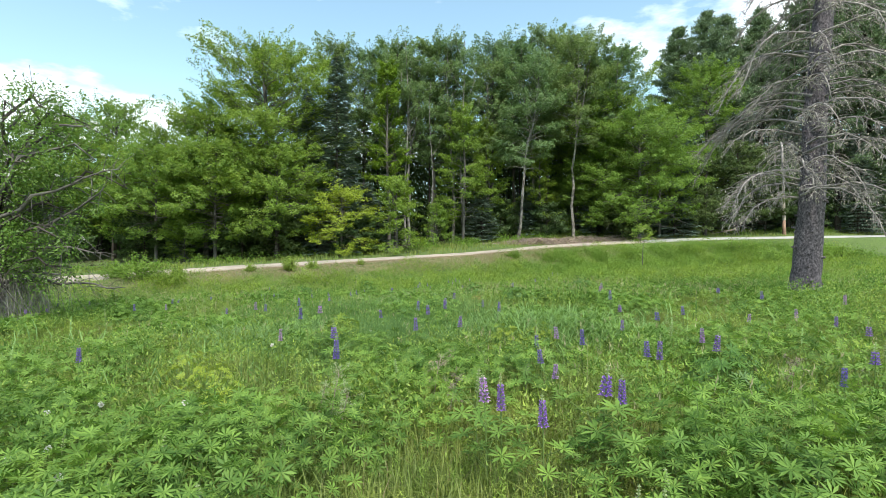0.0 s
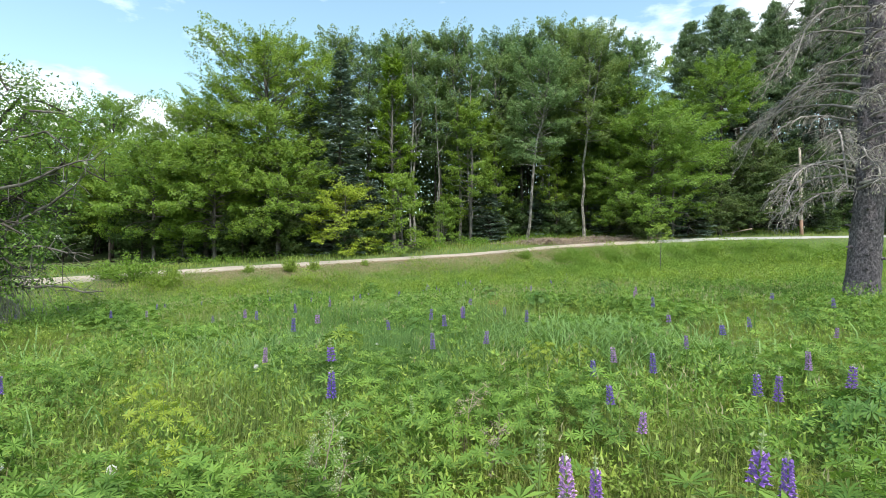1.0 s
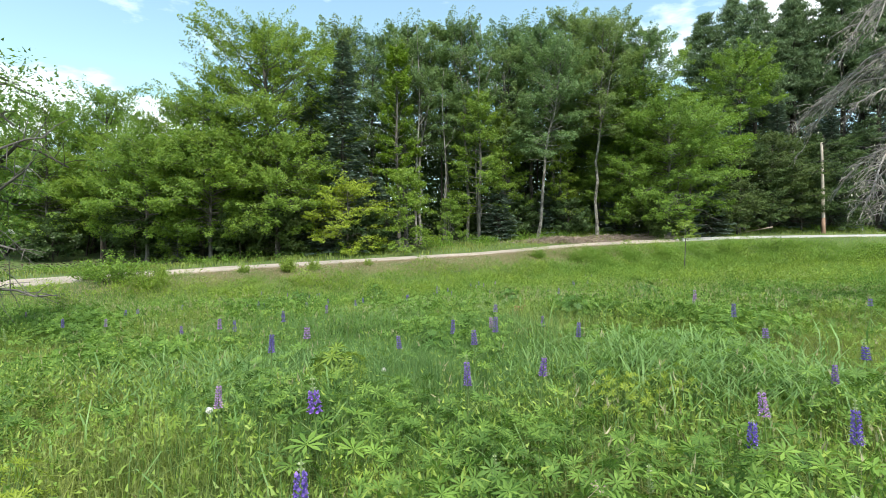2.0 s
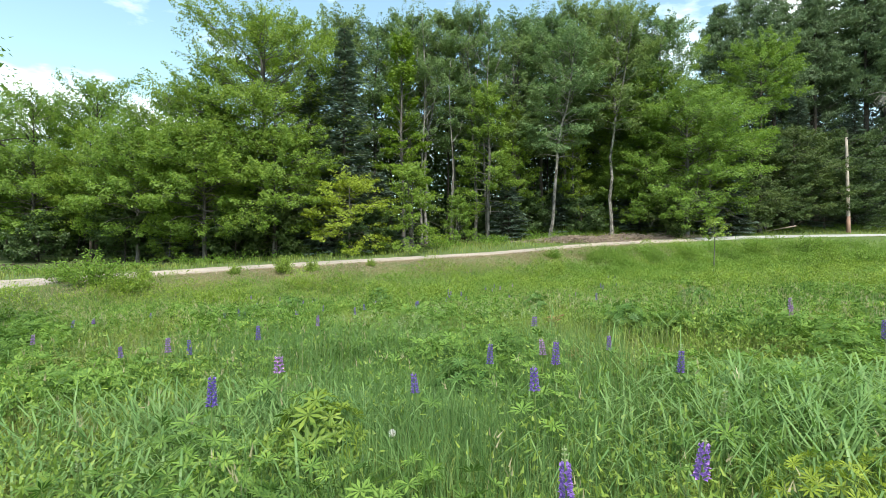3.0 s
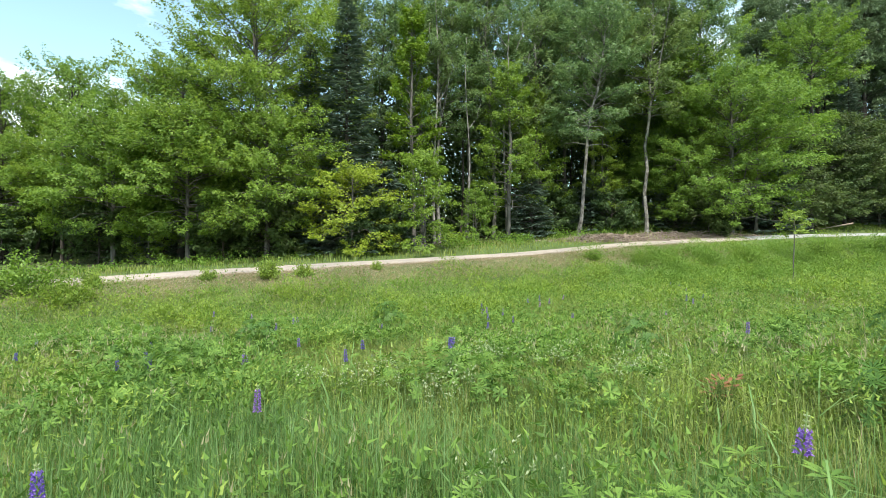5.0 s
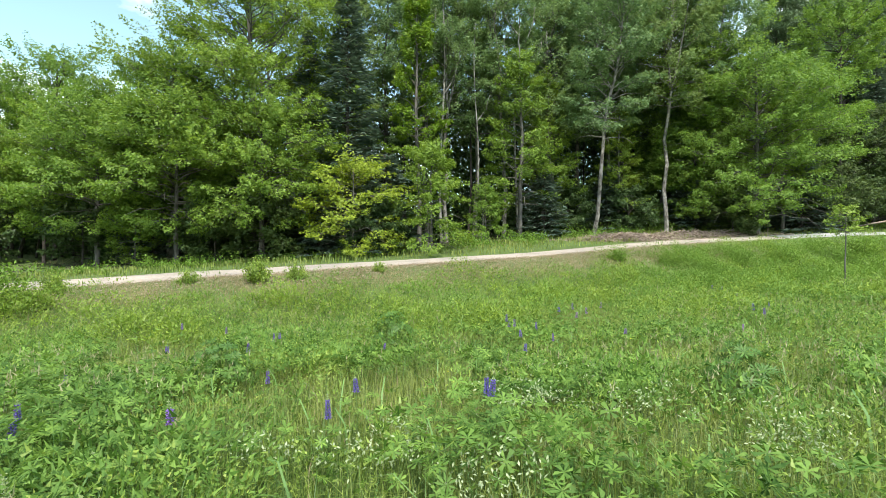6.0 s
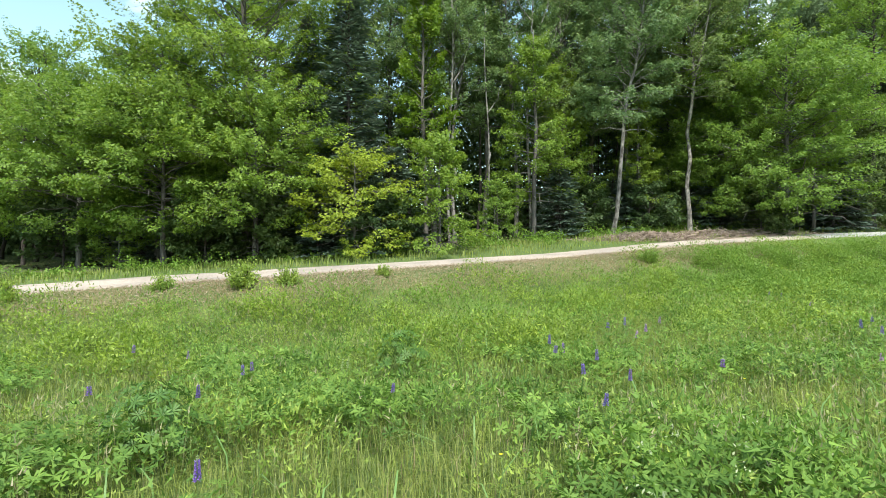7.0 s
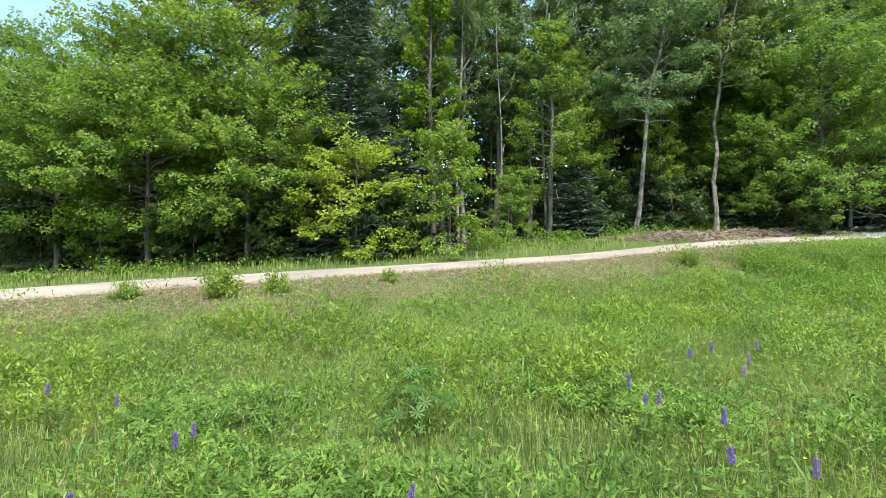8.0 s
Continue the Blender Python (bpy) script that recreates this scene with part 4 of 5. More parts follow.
def cable(a, b, sag, r=0.012):
    s = np.linspace(0, 1, 24)
    p = np.outer(1 - s, a) + np.outer(s, b)
    p[:, 2] -= sag * 4 * s * (1 - s)
    g = Geo()
    g.tube(p, 0 * s + r, 5)
    tagged(part("overhead_cable", g, M_WIRE), "thin black overhead cable strung from the utility pole", "cable", "overhead cables")


for dz in (0.12, 1.75, 2.7):
    top = np.array([34.5, 51.85, on_land(34.7, 52.0) + 8.6 - dz])
    cable(top, np.array([72.0, 54.8, on_land(72, 55) + 8.6 - dz]), 0.7)
    cable(top, np.array([7.0, 58.0, on_land(7, 58) + 6.2 - dz * 0.8]), 0.5)


# ---- shrubs of the bank ----
def shrub(name, m, label, material, h=1.2, r=0.8, stems=26, leaves=14, leaf=0.07, group="bank shrubs"):
    root = thing(name, m, label, "shrub", group)
    gs, gc = Geo(), Geo()
    a, q = RNG.uniform(0, 6.28, stems), RNG.uniform(0.15, 1, stems)
    foot = np.stack([np.cos(a) * q * r * 0.3, np.sin(a) * q * r * 0.3, 0 * a - 0.05], 1)
    tip = np.stack([np.cos(a) * q * r, np.sin(a) * q * r, h * (1.1 - 0.55 * q ** 2) * RNG.uniform(0.4, 1.15, stems)], 1)
    gs.twigs(foot, tip, 0.009, 0.004, 0.06)
    rep = np.repeat(np.arange(stems), leaves * 3)
    t = RNG.uniform(0.2, 1.02, len(rep))[:, None]
    p = foot[rep] * (1 - t) + tip[rep] * t + RNG.normal(0, 0.05 * (0.5 + r), (len(rep), 3))
    d = RNG.normal(0, 1, (len(rep), 3)) + np.array([0, 0, 0.2])
    gc.kites(p, d, np.array([0, 0, 1.0]) + RNG.normal(0, 0.5, (len(rep), 3)), leaf * RNG.uniform(0.6, 1.3, len(rep)), leaf * 0.6)
    part("stem_clump", gs, M_DARKBARK, root)
    part("foliage", gc, material, root)
    return root


shrub_a = shrub("leafy_shrub", spot(-14.2, 24.0), "leafy green shrub standing beside the gravel road", M_SHRUB, 1.3, 1.35, 40, 22, 0.1)
shrub_b = shrub("bramble_bush", spot(22.5, 34.6), "low green bramble bush on the road bank", M_SHRUB, 1.05, 1.5, 60, 22, 0.09)
shrub_c = shrub("small_shrub", spot(-8.0, 26.9), "small yellow-green shrub at the sandy road edge", M_FORB, 0.62, 0.6, 34, 22, 0.075)
for ob, x, y, turn, size in (
    (shrub_a, -15.8, 24.6, 90, 0.7), (shrub_a, -12.6, 23.6, 200, 0.6), (shrub_a, -10.2, 15.9, 40, 0.62),
    (shrub_b, 20.2, 34.2, 40, 1.0), (shrub_b, 18.0, 35.0, 140, 0.9), (shrub_b, 24.8, 34.0, 240, 1.1), (shrub_b, 15.6, 33.4, 300, 0.85), (shrub_b, 13.6, 34.6, 30, 0.8),
    (shrub_b, 27.5, 35.5, 70, 1.2), (shrub_b, 17.5, 31.6, 10, 0.8), (shrub_b, 11.2, 32.6, 100, 0.7), (shrub_b, 21.5, 31.4, 190, 0.9), (shrub_b, 30.0, 36.5, 20, 1.1), (shrub_b, 8.4, 33.2, 250, 0.6),
    (shrub_b, 18.4, 38.4, 80, 0.85), (shrub_b, 22.0, 39.2, 150, 1.0), (shrub_b, 23.6, 39.8, 320, 0.9), (shrub_b, 10.7, 35.2, 200, 0.6), (shrub_b, 6.9, 33.6, 50, 0.5), (shrub_b, 13.2, 36.4, 270, 0.65), (shrub_b, 4.6, 33.0, 130, 0.45), (shrub_b, 16.2, 37.2, 20, 0.7),
    (shrub_c, -7.0, 27.3, 60, 0.7), (shrub_c, -10.0, 26.4, 160, 0.6), (shrub_c, -13.0, 25.2, 20, 0.75), (shrub_c, -4.6, 28.6, 220, 0.5), (shrub_c, 4.4, 31.0, 80, 0.7), (shrub_c, 9.8, 31.0, 280, 0.8),
):
    again(ob, x, y, turn, size)
sap = broadleaf("roadside_sapling", spot(11.84, 30.42), "slender young sapling standing in the grass by the road", M_FORB, M_BARK, 3.0, 2.0, 0.4, 0.016, 8, 9, leaf=0.1, group="young trees")


# ---- brush pile on the far verge ----
def brush_pile(px, py, many, wide):
    root = thing("brush_pile", pose(px, py, on_land(px, py)), "heap of brown cut brush and chips beside the road", "brush pile", "brush piles")
    for k in range(3):
        g = Geo()
        n = many
        x, y = RNG.normal(0, 1.4 * wide, n) + (k - 1) * 1.2, RNG.normal(0, 0.35, n)
        top = 0.42 * np.exp(-(x / 2.6) ** 2) * np.exp(-(y / 0.5) ** 2) + 0.05
        a = np.stack([x, y + 0.1 * x, land(px + x, py + y + 0.1 * x) - on_land(px, py) + top * RNG.uniform(0.1, 1, n)], 1)
        d = unit(RNG.normal(0, 1, (n, 3)) * [1, 0.7, 0.25])
        L = RNG.uniform(0.15, 0.7, n)[:, None]
        g.twigs(a - d * L / 2, a + d * L / 2, RNG.uniform(0.01, 0.035, n), 0.008)
        tagged(part("debris", g, M_BRUSH, root), kind="stuff")


brush_pile(8.2, 42.7, 620, 1.0)
brush_pile(12.2, 44.6, 220, 1.1)
brush_pile(15.6, 45.6, 130, 1.2)
for x, y, turn in ((24.6, 49.4, 60), (27.2, 50.0, 140)):
    g = Geo()
    s = np.linspace(0, 1, 7)
    g.tube(np.stack([(s - 0.5) * 2.6, 0.1 * np.sin(4 * s), 0.12 + 0.5 * (1 - s)], 1), 0.07 * (1 - 0.7 * s), 7)
    g.twigs(np.array([[-0.4, 0, 0.4], [0.2, 0, 0.3], [0.7, 0, 0.2]]), np.array([[-0.1, 0.4, 0.8], [0.5, -0.5, 0.6], [1.0, 0.3, 0.6]]), 0.02, 0.008)
    log = part("fallen_branch", g, M_BRUSH)
    log.matrix_basis = spot(x, y, turn)
    tagged(log, "grey-brown fallen branch lying at the forest edge", "fallen branch", "fallen branches")


# ---- meadow ----
def scatter(n, y0=1.6, y1=46.0, falloff=1.3, keep=None, d0=2.2):
    """Places in the meadow, denser where one walks past closely; keep gives a share from 0 to 1 at each place."""
    out, got = [], 0
    while got < n:
        y = RNG.uniform(y0, y1, 200000)
        x = RNG.uniform(-1, 1, 200000) * (0.93 * y + 1.5)
        w = np.abs(x) < 34
        d = np.maximum(np.maximum(d0, 1.15 * np.abs(x + 0.16 * y)), y - 15.5)
        p = (0.93 * y + 1.5) / (0.93 * y1 + 1.5) * 6.0 * (d0 / d) ** falloff
        p = np.minimum(p, 1)
        if keep is not None:
            p = p * keep(x, y)
        ok = w & (RNG.uniform(0, 1, 200000) < p)
        out.append(np.stack([x[ok], y[ok]], 1))
        got += int(ok.sum())
    return np.concatenate(out)[:n]


def to_road(x, y):
    """Metres short of the road's near edge."""
    return road_edge(x) - y


def lupine_share(x, y):
    return smooth(-0.1, 0.5, soft_noise(x, y, 1.1, 1.0) + 0.24 * smooth(9, 5, y) - 0.08 - 0.35 * smooth(20, 24, y) - 0.5 * np.exp(-((x + 0.8) / 1.5) ** 2 - ((y - 10) / 2.4) ** 2)) * smooth(5, 9, to_road(x, y))


def forb_share(x, y):
    return np.clip(0.25 + smooth(0.0, 0.5, soft_noise(x, y, 1.1, 7.0)) * 0.6 + 0.35 * smooth(20, 25, y), 0, 1) * smooth(0.6, 2.0, to_road(x, y)) * (1 - 0.95 * sandy_band(x, y))


def broad_share(x, y):
    a = np.exp(-(((x + 2.7) / 1.2) ** 2 + ((y - 9.1) / 0.8) ** 2)) + np.exp(-(((x - 1.9) / 1.3) ** 2 + ((y - 8.9) / 0.9) ** 2))
    return np.clip(1.5 * a + 0.01, 0, 1)


def dry_share(x, y):
    u = to_road(x, y)
    return smooth(0.1, 0.5, u) * smooth(5.0, 1.5, u) * smooth(-16, -9, x) * smooth(18, 6, x) + 0.05 + (0.12 + 0.3 * smooth(15, 20, y)) * smooth(0.0, 0.6, soft_noise(x, y, 2.2, 9.0))


def sandy_band(x, y):
    """The dry strip on the near side of the road."""
    u = to_road(x, y) + 0.5 * soft_noise(x, y, 1.3, 40.0)
    return smooth(-0.2, 0.1, u) * smooth(3.9, 2.2, u) * smooth(-17, -10, x) * smooth(15, 7, x)


def grass_share(x, y):
    return (1 - 0.93 * sandy_band(x, y)) * smooth(0.0, 0.8, to_road(x, y) + 0.4 * soft_noise(x, y, 0.8, 3.0)) * (1 - 0.1 * lupine_share(x, y))


def tall(x, y):
    return (1 + 0.28 * (1 - 0.65 * smooth(19, 25, y)) * soft_noise(x, y, 0.9, 4.0) + 0.18 * soft_noise(x, y, 2.6, 2.0)) * (0.36 + 0.64 * smooth(0.5, 5, to_road(x, y))) * (1 - 0.38 * smooth(15, 21, y)) * (1 - 0.4 * smooth(5.5, 8.5, x) * smooth(10.5, 12.5, y) * smooth(21, 18, y))


def grass(name, n, keep, material, label, length, width, falloff=1.3, y0=1.6, y1=46.0, bend=(0.15, 0.95)):
    p = scatter(n, y0, y1, falloff, keep)
    x, y = p[:, 0], p[:, 1]
    d = np.maximum(np.maximum(2.2, 1.15 * np.abs(x + 0.16 * y)), y - 15.5)
    a = RNG.uniform(0, 6.28, n)
    g = Geo()
    L = RNG.uniform(*length, n) * tall(x, y)
    foot, way, wide, bow = np.stack([x, y, land(x, y) - 0.02], 1), np.stack([np.cos(a), np.sin(a), 0 * a], 1), RNG.uniform(*width, n) * (1 + d / 13), RNG.uniform(*bend, n)
    if length[1] > 0.8:
        g.blades(foot, way, L, wide, bow)
    else:
        k = d < 6.5
        g.spears(foot[k], way[k], L[k], wide[k], bow[k])
        k = ~k
        g.chips(foot[k], way[k] * bow[k][:, None] * 0.75 + np.array([0, 0, 1.0]), np.stack([-way[k][:, 1], way[k][:, 0], 0 * bow[k]], 1), L[k], wide[k] * 1.3)
    stuff(name, g, material, label, "grass")


grass("meadow_grass", 235000, grass_share, M_GRASS, "tall fresh green meadow grass", (0.2, 0.58), (0.003, 0.0068), 1.3, 1.6, 46.0, (0.25, 1.2))
grass("broad_grass", 5600, broad_share, M_WIDEGRASS, "clumps of broad-bladed light green grass", (0.45, 0.82), (0.010, 0.018), 0.5, 5, 30, (0.5, 1.0))
grass("dry_grass", 34000, dry_share, M_DRYGRASS, "dry tan grass among the green and along the road", (0.2, 0.5), (0.002, 0.005), 0.6)


grass("bank_dry_grass", 36000, sandy_band, M_DRYGRASS, "pinkish dry grass along the sandy road edge", (0.12, 0.38), (0.005, 0.009), 0.0, 20)


def thatch():
    """Dead grass and sand-coloured litter on the dry strip by the road."""
    p = scatter(26000, 20, 46, 0.0, sandy_band)
    n = len(p)
    g = Geo()
    g.chips(np.stack([p[:, 0], p[:, 1], land(p[:, 0], p[:, 1]) + RNG.uniform(0.015, 0.07, n)], 1), RNG.normal(0, 1, (n, 3)) * [1, 1, 0.2], np.array([0, 0, 1.0]) + RNG.normal(0, 0.25, (n, 3)), RNG.uniform(0.06, 0.2, n), RNG.uniform(0.008, 0.022, n))
    stuff("dead_thatch", g, M_THATCH, "dead tan grass and litter beside the road", "grass")


def panicles():
    """Flowering grass stalks that stand above the rest."""
    p = scatter(4200, 3, 40, 0.5, lambda x, y: smooth(-0.3, 0.5, soft_noise(x, y, 2.3, 17.0)) * (0.12 + 0.88 * smooth(9, 17, y)) * smooth(0.5, 2, to_road(x, y)))
    n = len(p)
    h = RNG.uniform(0.5, 0.78, n) * tall(p[:, 0], p[:, 1])
    foot = np.concatenate([p, land(p[:, 0], p[:, 1])[:, None]], 1)
    way = RNG.normal(0, 0.13, (n, 3)) + np.array([0, 0, 1.0])
    g = Geo()
    g.chips(foot, way, RNG.normal(0, 1, (n, 3)), h, 0.005)
    tip = foot + unit(way) * h[:, None] * 0.8
    for _ in range(4):
        g.chips(tip + RNG.normal(0, 0.012, (n, 3)) + way * RNG.uniform(0, 0.08, (n, 1)), way + RNG.normal(0, 0.35, (n, 3)), RNG.normal(0, 1, (n, 3)), 0.06, 0.012)
    stuff("grass_panicles", g, M_PANICLE, "tan flowering grass heads over the meadow", "grass")


thatch()
panicles()


grass("rush_grass", 38000, lambda x, y: np.exp(-((x + 0.9) / 1.3) ** 2 - ((y - 10) / 2.2) ** 2) + 0.6 * np.exp(-((x + 3.6) / 1.2) ** 2 - ((y - 12.5) / 1.5) ** 2), M_RUSH, "fine upright blue-green grass in dense stands", (0.4, 0.75), (0.0025, 0.005), 0.3, 5, 18, (0.0, 0.6))


def palmate(g, c, nrm, length, k=9, cup=0.22):
    """Lupine leaves: k narrow leaflets that spread from the end of the stalk."""
    n = len(c)
    nrm = unit(nrm)
    a = unit(np.cross(nrm, RNG.normal(0, 1, (n, 3))))
    b = np.cross(nrm, a)
    t = np.linspace(0, 2 * np.pi, k, endpoint=False)[None, :] + RNG.normal(0, 0.08, (n, k))
    d = np.cos(t)[..., None] * a[:, None] + np.sin(t)[..., None] * b[:, None] + cup * nrm[:, None] * RNG.uniform(-0.3, 1.6, (n, 1, 1))
    L = np.broadcast_to(length, (n,))[:, None] * RNG.uniform(0.82, 1.08, (n, k))
    if k > 7:
        g.kites(np.repeat(c, k, 0), d.reshape(-1, 3), np.repeat(nrm, k, 0), L.ravel(), L.ravel() * 0.23, 0.18, 0.58)
    else:
        g.chips(np.repeat(c, k, 0) + d.reshape(-1, 3) * 0.9 * L.reshape(-1, 1), -d.reshape(-1, 3), np.repeat(nrm, k, 0), L.ravel(), L.ravel() * 0.4)


def lupine_foliage(name, n, k, size, y0, y1, falloff, label):
    p = scatter(n // 9, y0, y1, falloff, lupine_share)
    rep = np.repeat(np.arange(len(p)), 9)
    q = p[rep] + RNG.normal(0, 0.16, (len(rep), 2))
    off = np.hypot(*(q - p[rep]).T)
    h = (0.62 - 0.6 * off) * tall(p[:, 0], p[:, 1])[rep] * RNG.uniform(0.55, 1.0, len(rep))
    c = np.stack([q[:, 0], q[:, 1], land(q[:, 0], q[:, 1]) + np.maximum(h, 0.08)], 1)
    out = np.concatenate([(q - p[rep]) * 2.2, np.ones((len(rep), 1))], 1) + RNG.normal(0, 0.36, (len(rep), 3))
    g, st = Geo(), Geo()
    palmate(g, c, out, size * RNG.uniform(0.7, 1.25, len(rep)), k)
    foot = np.concatenate([p[rep], (land(p[:, 0], p[:, 1])[rep])[:, None]], 1)
    stuff(name, g, M_LUPINE, label, "foliage")
    if k > 7:
        near = c[:, 1] < 12
        st.twigs(foot[near][::4], c[near][::4], 0.004, 0.002, 0.04)
        stuff("lupine_stalks", st, M_STEM, "thin green lupine leaf stalks", "foliage")


lupine_foliage("lupine_foliage", 14500, 9, 0.072, 1.6, 17, 1.5, "dense mounds of palmate green lupine leaves")
lupine_foliage("lupine_foliage", 24000, 6, 0.075, 10, 30, 0.7, "patches of lupine leaves farther up the meadow")


def forbs(name, n, per, leaf, keep, material, label, height, y0, y1, falloff):
    p = scatter(n, y0, y1, falloff, keep)
    x, y = p[:, 0], p[:, 1]
    z = land(x, y)
    h = RNG.uniform(*height, n) * tall(x, y)
    lean = RNG.normal(0, 0.09, (n, 2))
    foot = np.stack([x, y, z - 0.02], 1)
    tip = np.stack([x + lean[:, 0], y + lean[:, 1], z + h], 1)
    g = Geo()
    g.chips(foot, tip - foot, RNG.normal(0, 1, (n, 3)) * [1, 1, 0], np.linalg.norm(tip - foot, axis=1), 0.009)
    rep = np.repeat(np.arange(n), per)
    t = np.tile(np.linspace(0.3, 1.0, per), n)
    a = np.tile(np.arange(per) * 2.4, n) + RNG.uniform(0, 6.28, n)[rep]
    pos = foot[rep] * (1 - t)[:, None] + tip[rep] * t[:, None]
    d = np.stack([np.cos(a), np.sin(a), 0.15 + 0.55 * t ** 3 + RNG.normal(0, 0.2, len(t))], 1)
    L = leaf * RNG.uniform(0.7, 1.2, len(t)) * (1.15 - 0.5 * t)
    g.chips(pos, d, np.array([0, 0, 1.0]) + 0 * d, L, L * 0.28)
    stuff(name, g, material, label, "plants")


forbs("leafy_weeds", 6500, 17, 0.05, forb_share, M_FORB, "bright yellow-green leafy weeds", (0.3, 0.55), 1.6, 40, 1.2)
forbs("bank_weeds", 6000, 18, 0.045, forb_share, M_FORB, "bright green leafy weeds on the road bank", (0.35, 0.65), 18, 46, 0.0)
forbs("bedstraw", 2600, 18, 0.04, lambda x, y: smooth(0.2, 0.6, soft_noise(x, y, 1.6, 12.0)), M_WIDEGRASS, "fine pale green bedstraw", (0.3, 0.5), 8, 24, 1.0)


def mounds(name, n, leaves, leaf, keep, material, label, y0, y1, falloff, size):
    """Low rounded clumps of small leaves, each clump with a skirt of shade beneath it."""
    p = scatter(n, y0, y1, falloff, keep)
    r = RNG.uniform(*size, n)
    rep = np.repeat(np.arange(n), leaves)
    a, q = RNG.uniform(0, 6.28, len(rep)), np.sqrt(RNG.uniform(0, 1, len(rep)))
    x, y = p[rep, 0] + np.cos(a) * q * r[rep], p[rep, 1] + np.sin(a) * q * r[rep]
    h = r[rep] * RNG.uniform(0.85, 1.55, n)[rep] * np.sqrt(np.clip(1.05 - q ** 2, 0, 1)) * RNG.uniform(0.55, 1.0, len(rep)) * (0.7 + 0.3 * tall(x, y))
    g = Geo()
    out = np.stack([np.cos(a) * q, np.sin(a) * q, 0.5 + RNG.normal(0, 0.35, len(rep))], 1) + RNG.normal(0, 0.4, (len(rep), 3))
    g.chips(np.stack([x, y, land(x, y) + h], 1), out, np.array([0, 0, 1.0]) + RNG.normal(0, 0.45, (len(rep), 3)), leaf * RNG.uniform(0.6, 1.25, len(rep)), leaf * 0.36)
    stuff(name, g, material, label, "plants")


mounds("weed_clumps", 2000, 105, 0.055, forb_share, M_FORB, "rounded clumps of yellow-green weeds in the meadow", 4, 40, 0.6, (0.26, 0.58))
mounds("dark_clumps", 800, 110, 0.075, lambda x, y: smooth(0.0, 0.4, soft_noise(x, y, 1.2, 31.0)) * smooth(4, 6, to_road(x, y)), M_LUPINE, "darker leafy clumps in the upper meadow", 12, 40, 0.2, (0.34, 0.7))
mounds("clover_clumps", 1500, 85, 0.06, lambda x, y: smooth(-0.1, 0.4, soft_noise(x, y, 1.7, 15.0)) * smooth(4, 6, to_road(x, y)), M_LUPINE, "darker green clumps of low leaves in the meadow", 3, 36, 0.6, (0.25, 0.55))


mounds("bank_clumps", 800, 120, 0.095, lambda x, y: smooth(-0.1, 0.35, soft_noise(x, y, 1.5, 21.0)) * smooth(0.8, 2.2, to_road(x, y)) * (1 - 0.9 * sandy_band(x, y)), M_BANKLEAF, "yellow-green weed clumps on the road bank", 21, 42, 0.0, (0.35, 0.68))
mounds("bank_brambles", 1500, 100, 0.09, lambda x, y: (0.1 + 0.9 * smooth(4, 9, x)) * smooth(-0.35, 0.25, soft_noise(x, y, 0.9, 41.0)) * smooth(1.8, 3.2, to_road(x, y)) * smooth(10, 7, to_road(x, y)), M_SHRUB, "low bramble growth on the road bank", 24, 42, 0.0, (0.35, 0.8))


def blossom_patch(x0, y0, n, spread):
    """Cream bedstraw, its pale leaves and blossom in a small drift."""
    g = Geo()
    x, y = RNG.normal(x0, spread, n), RNG.normal(y0, spread * 0.7, n)
    rep = np.repeat(np.arange(n), 12)
    h = RNG.uniform(0.3, 0.52, n)
    p = np.stack([x[rep], y[rep], land(x, y)[rep] + h[rep]], 1) + RNG.normal(0, 0.04, (len(rep), 3))
    g.kites(p, RNG.normal(0, 1, (len(rep), 3)) + np.array([0, 0, 0.4]), np.array([0, 0, 1.0]) + RNG.normal(0, 0.5, (len(rep), 3)), RNG.uniform(0.02, 0.042, len(rep)), 0.014)
    stuff("cream_blossom", g, M_BUD, "drift of small cream leaves and blossoms in the grass", "flowers")


for x0, y0, n, spread in ((-1.2, 15.9, 26, 0.22), (-0.3, 15.7, 18, 0.2), (-3.0, 14.8, 10, 0.2), (-2.3, 14.8, 22, 0.22), (-1.6, 14.3, 22, 0.2), (0.3, 14.9, 30, 0.26), (-1.2, 12.4, 10, 0.2), (-0.6, 17.2, 8, 0.4)):
    blossom_patch(x0, y0, n, spread)


def dried_stalk(x, y, h, pale):
    root = thing("dried_weed", spot(x, y), "dried weed stalk from last year with pale seed fluff" if pale else "dry brown dock stalk standing in the grass", "weed", "dried weeds")
    g, f = Geo(), Geo()
    s = np.linspace(0, 1, 6)
    axis = np.stack([0.08 * s ** 2, 0.03 * s, s * h], 1)
    g.tube(axis, 0.006 - 0.004 * s, 5)
    q = RNG.uniform(0.45, 1.0, 16)
    st = np.stack([np.interp(q, s, axis[:, k]) for k in range(3)], 1)
    en = st + unit(RNG.normal(0, 1, (16, 3)) + np.array([0, 0, 0.9])) * RNG.uniform(0.05, 0.14, 16)[:, None]
    g.twigs(st, en, 0.002, 0.001)
    part("stalk", g, M_BRUSH, root)
    rep = np.repeat(np.arange(16), 22)
    f.kites(en[rep] + RNG.normal(0, 0.014, (len(rep), 3)), RNG.normal(0, 1, (len(rep), 3)), RNG.normal(0, 1, (len(rep), 3)), 0.011, 0.008)
    tagged(part("seed_fluff" if pale else "seed_cluster", f, M_BUD if pale else M_BRUSH, root), kind="stuff")


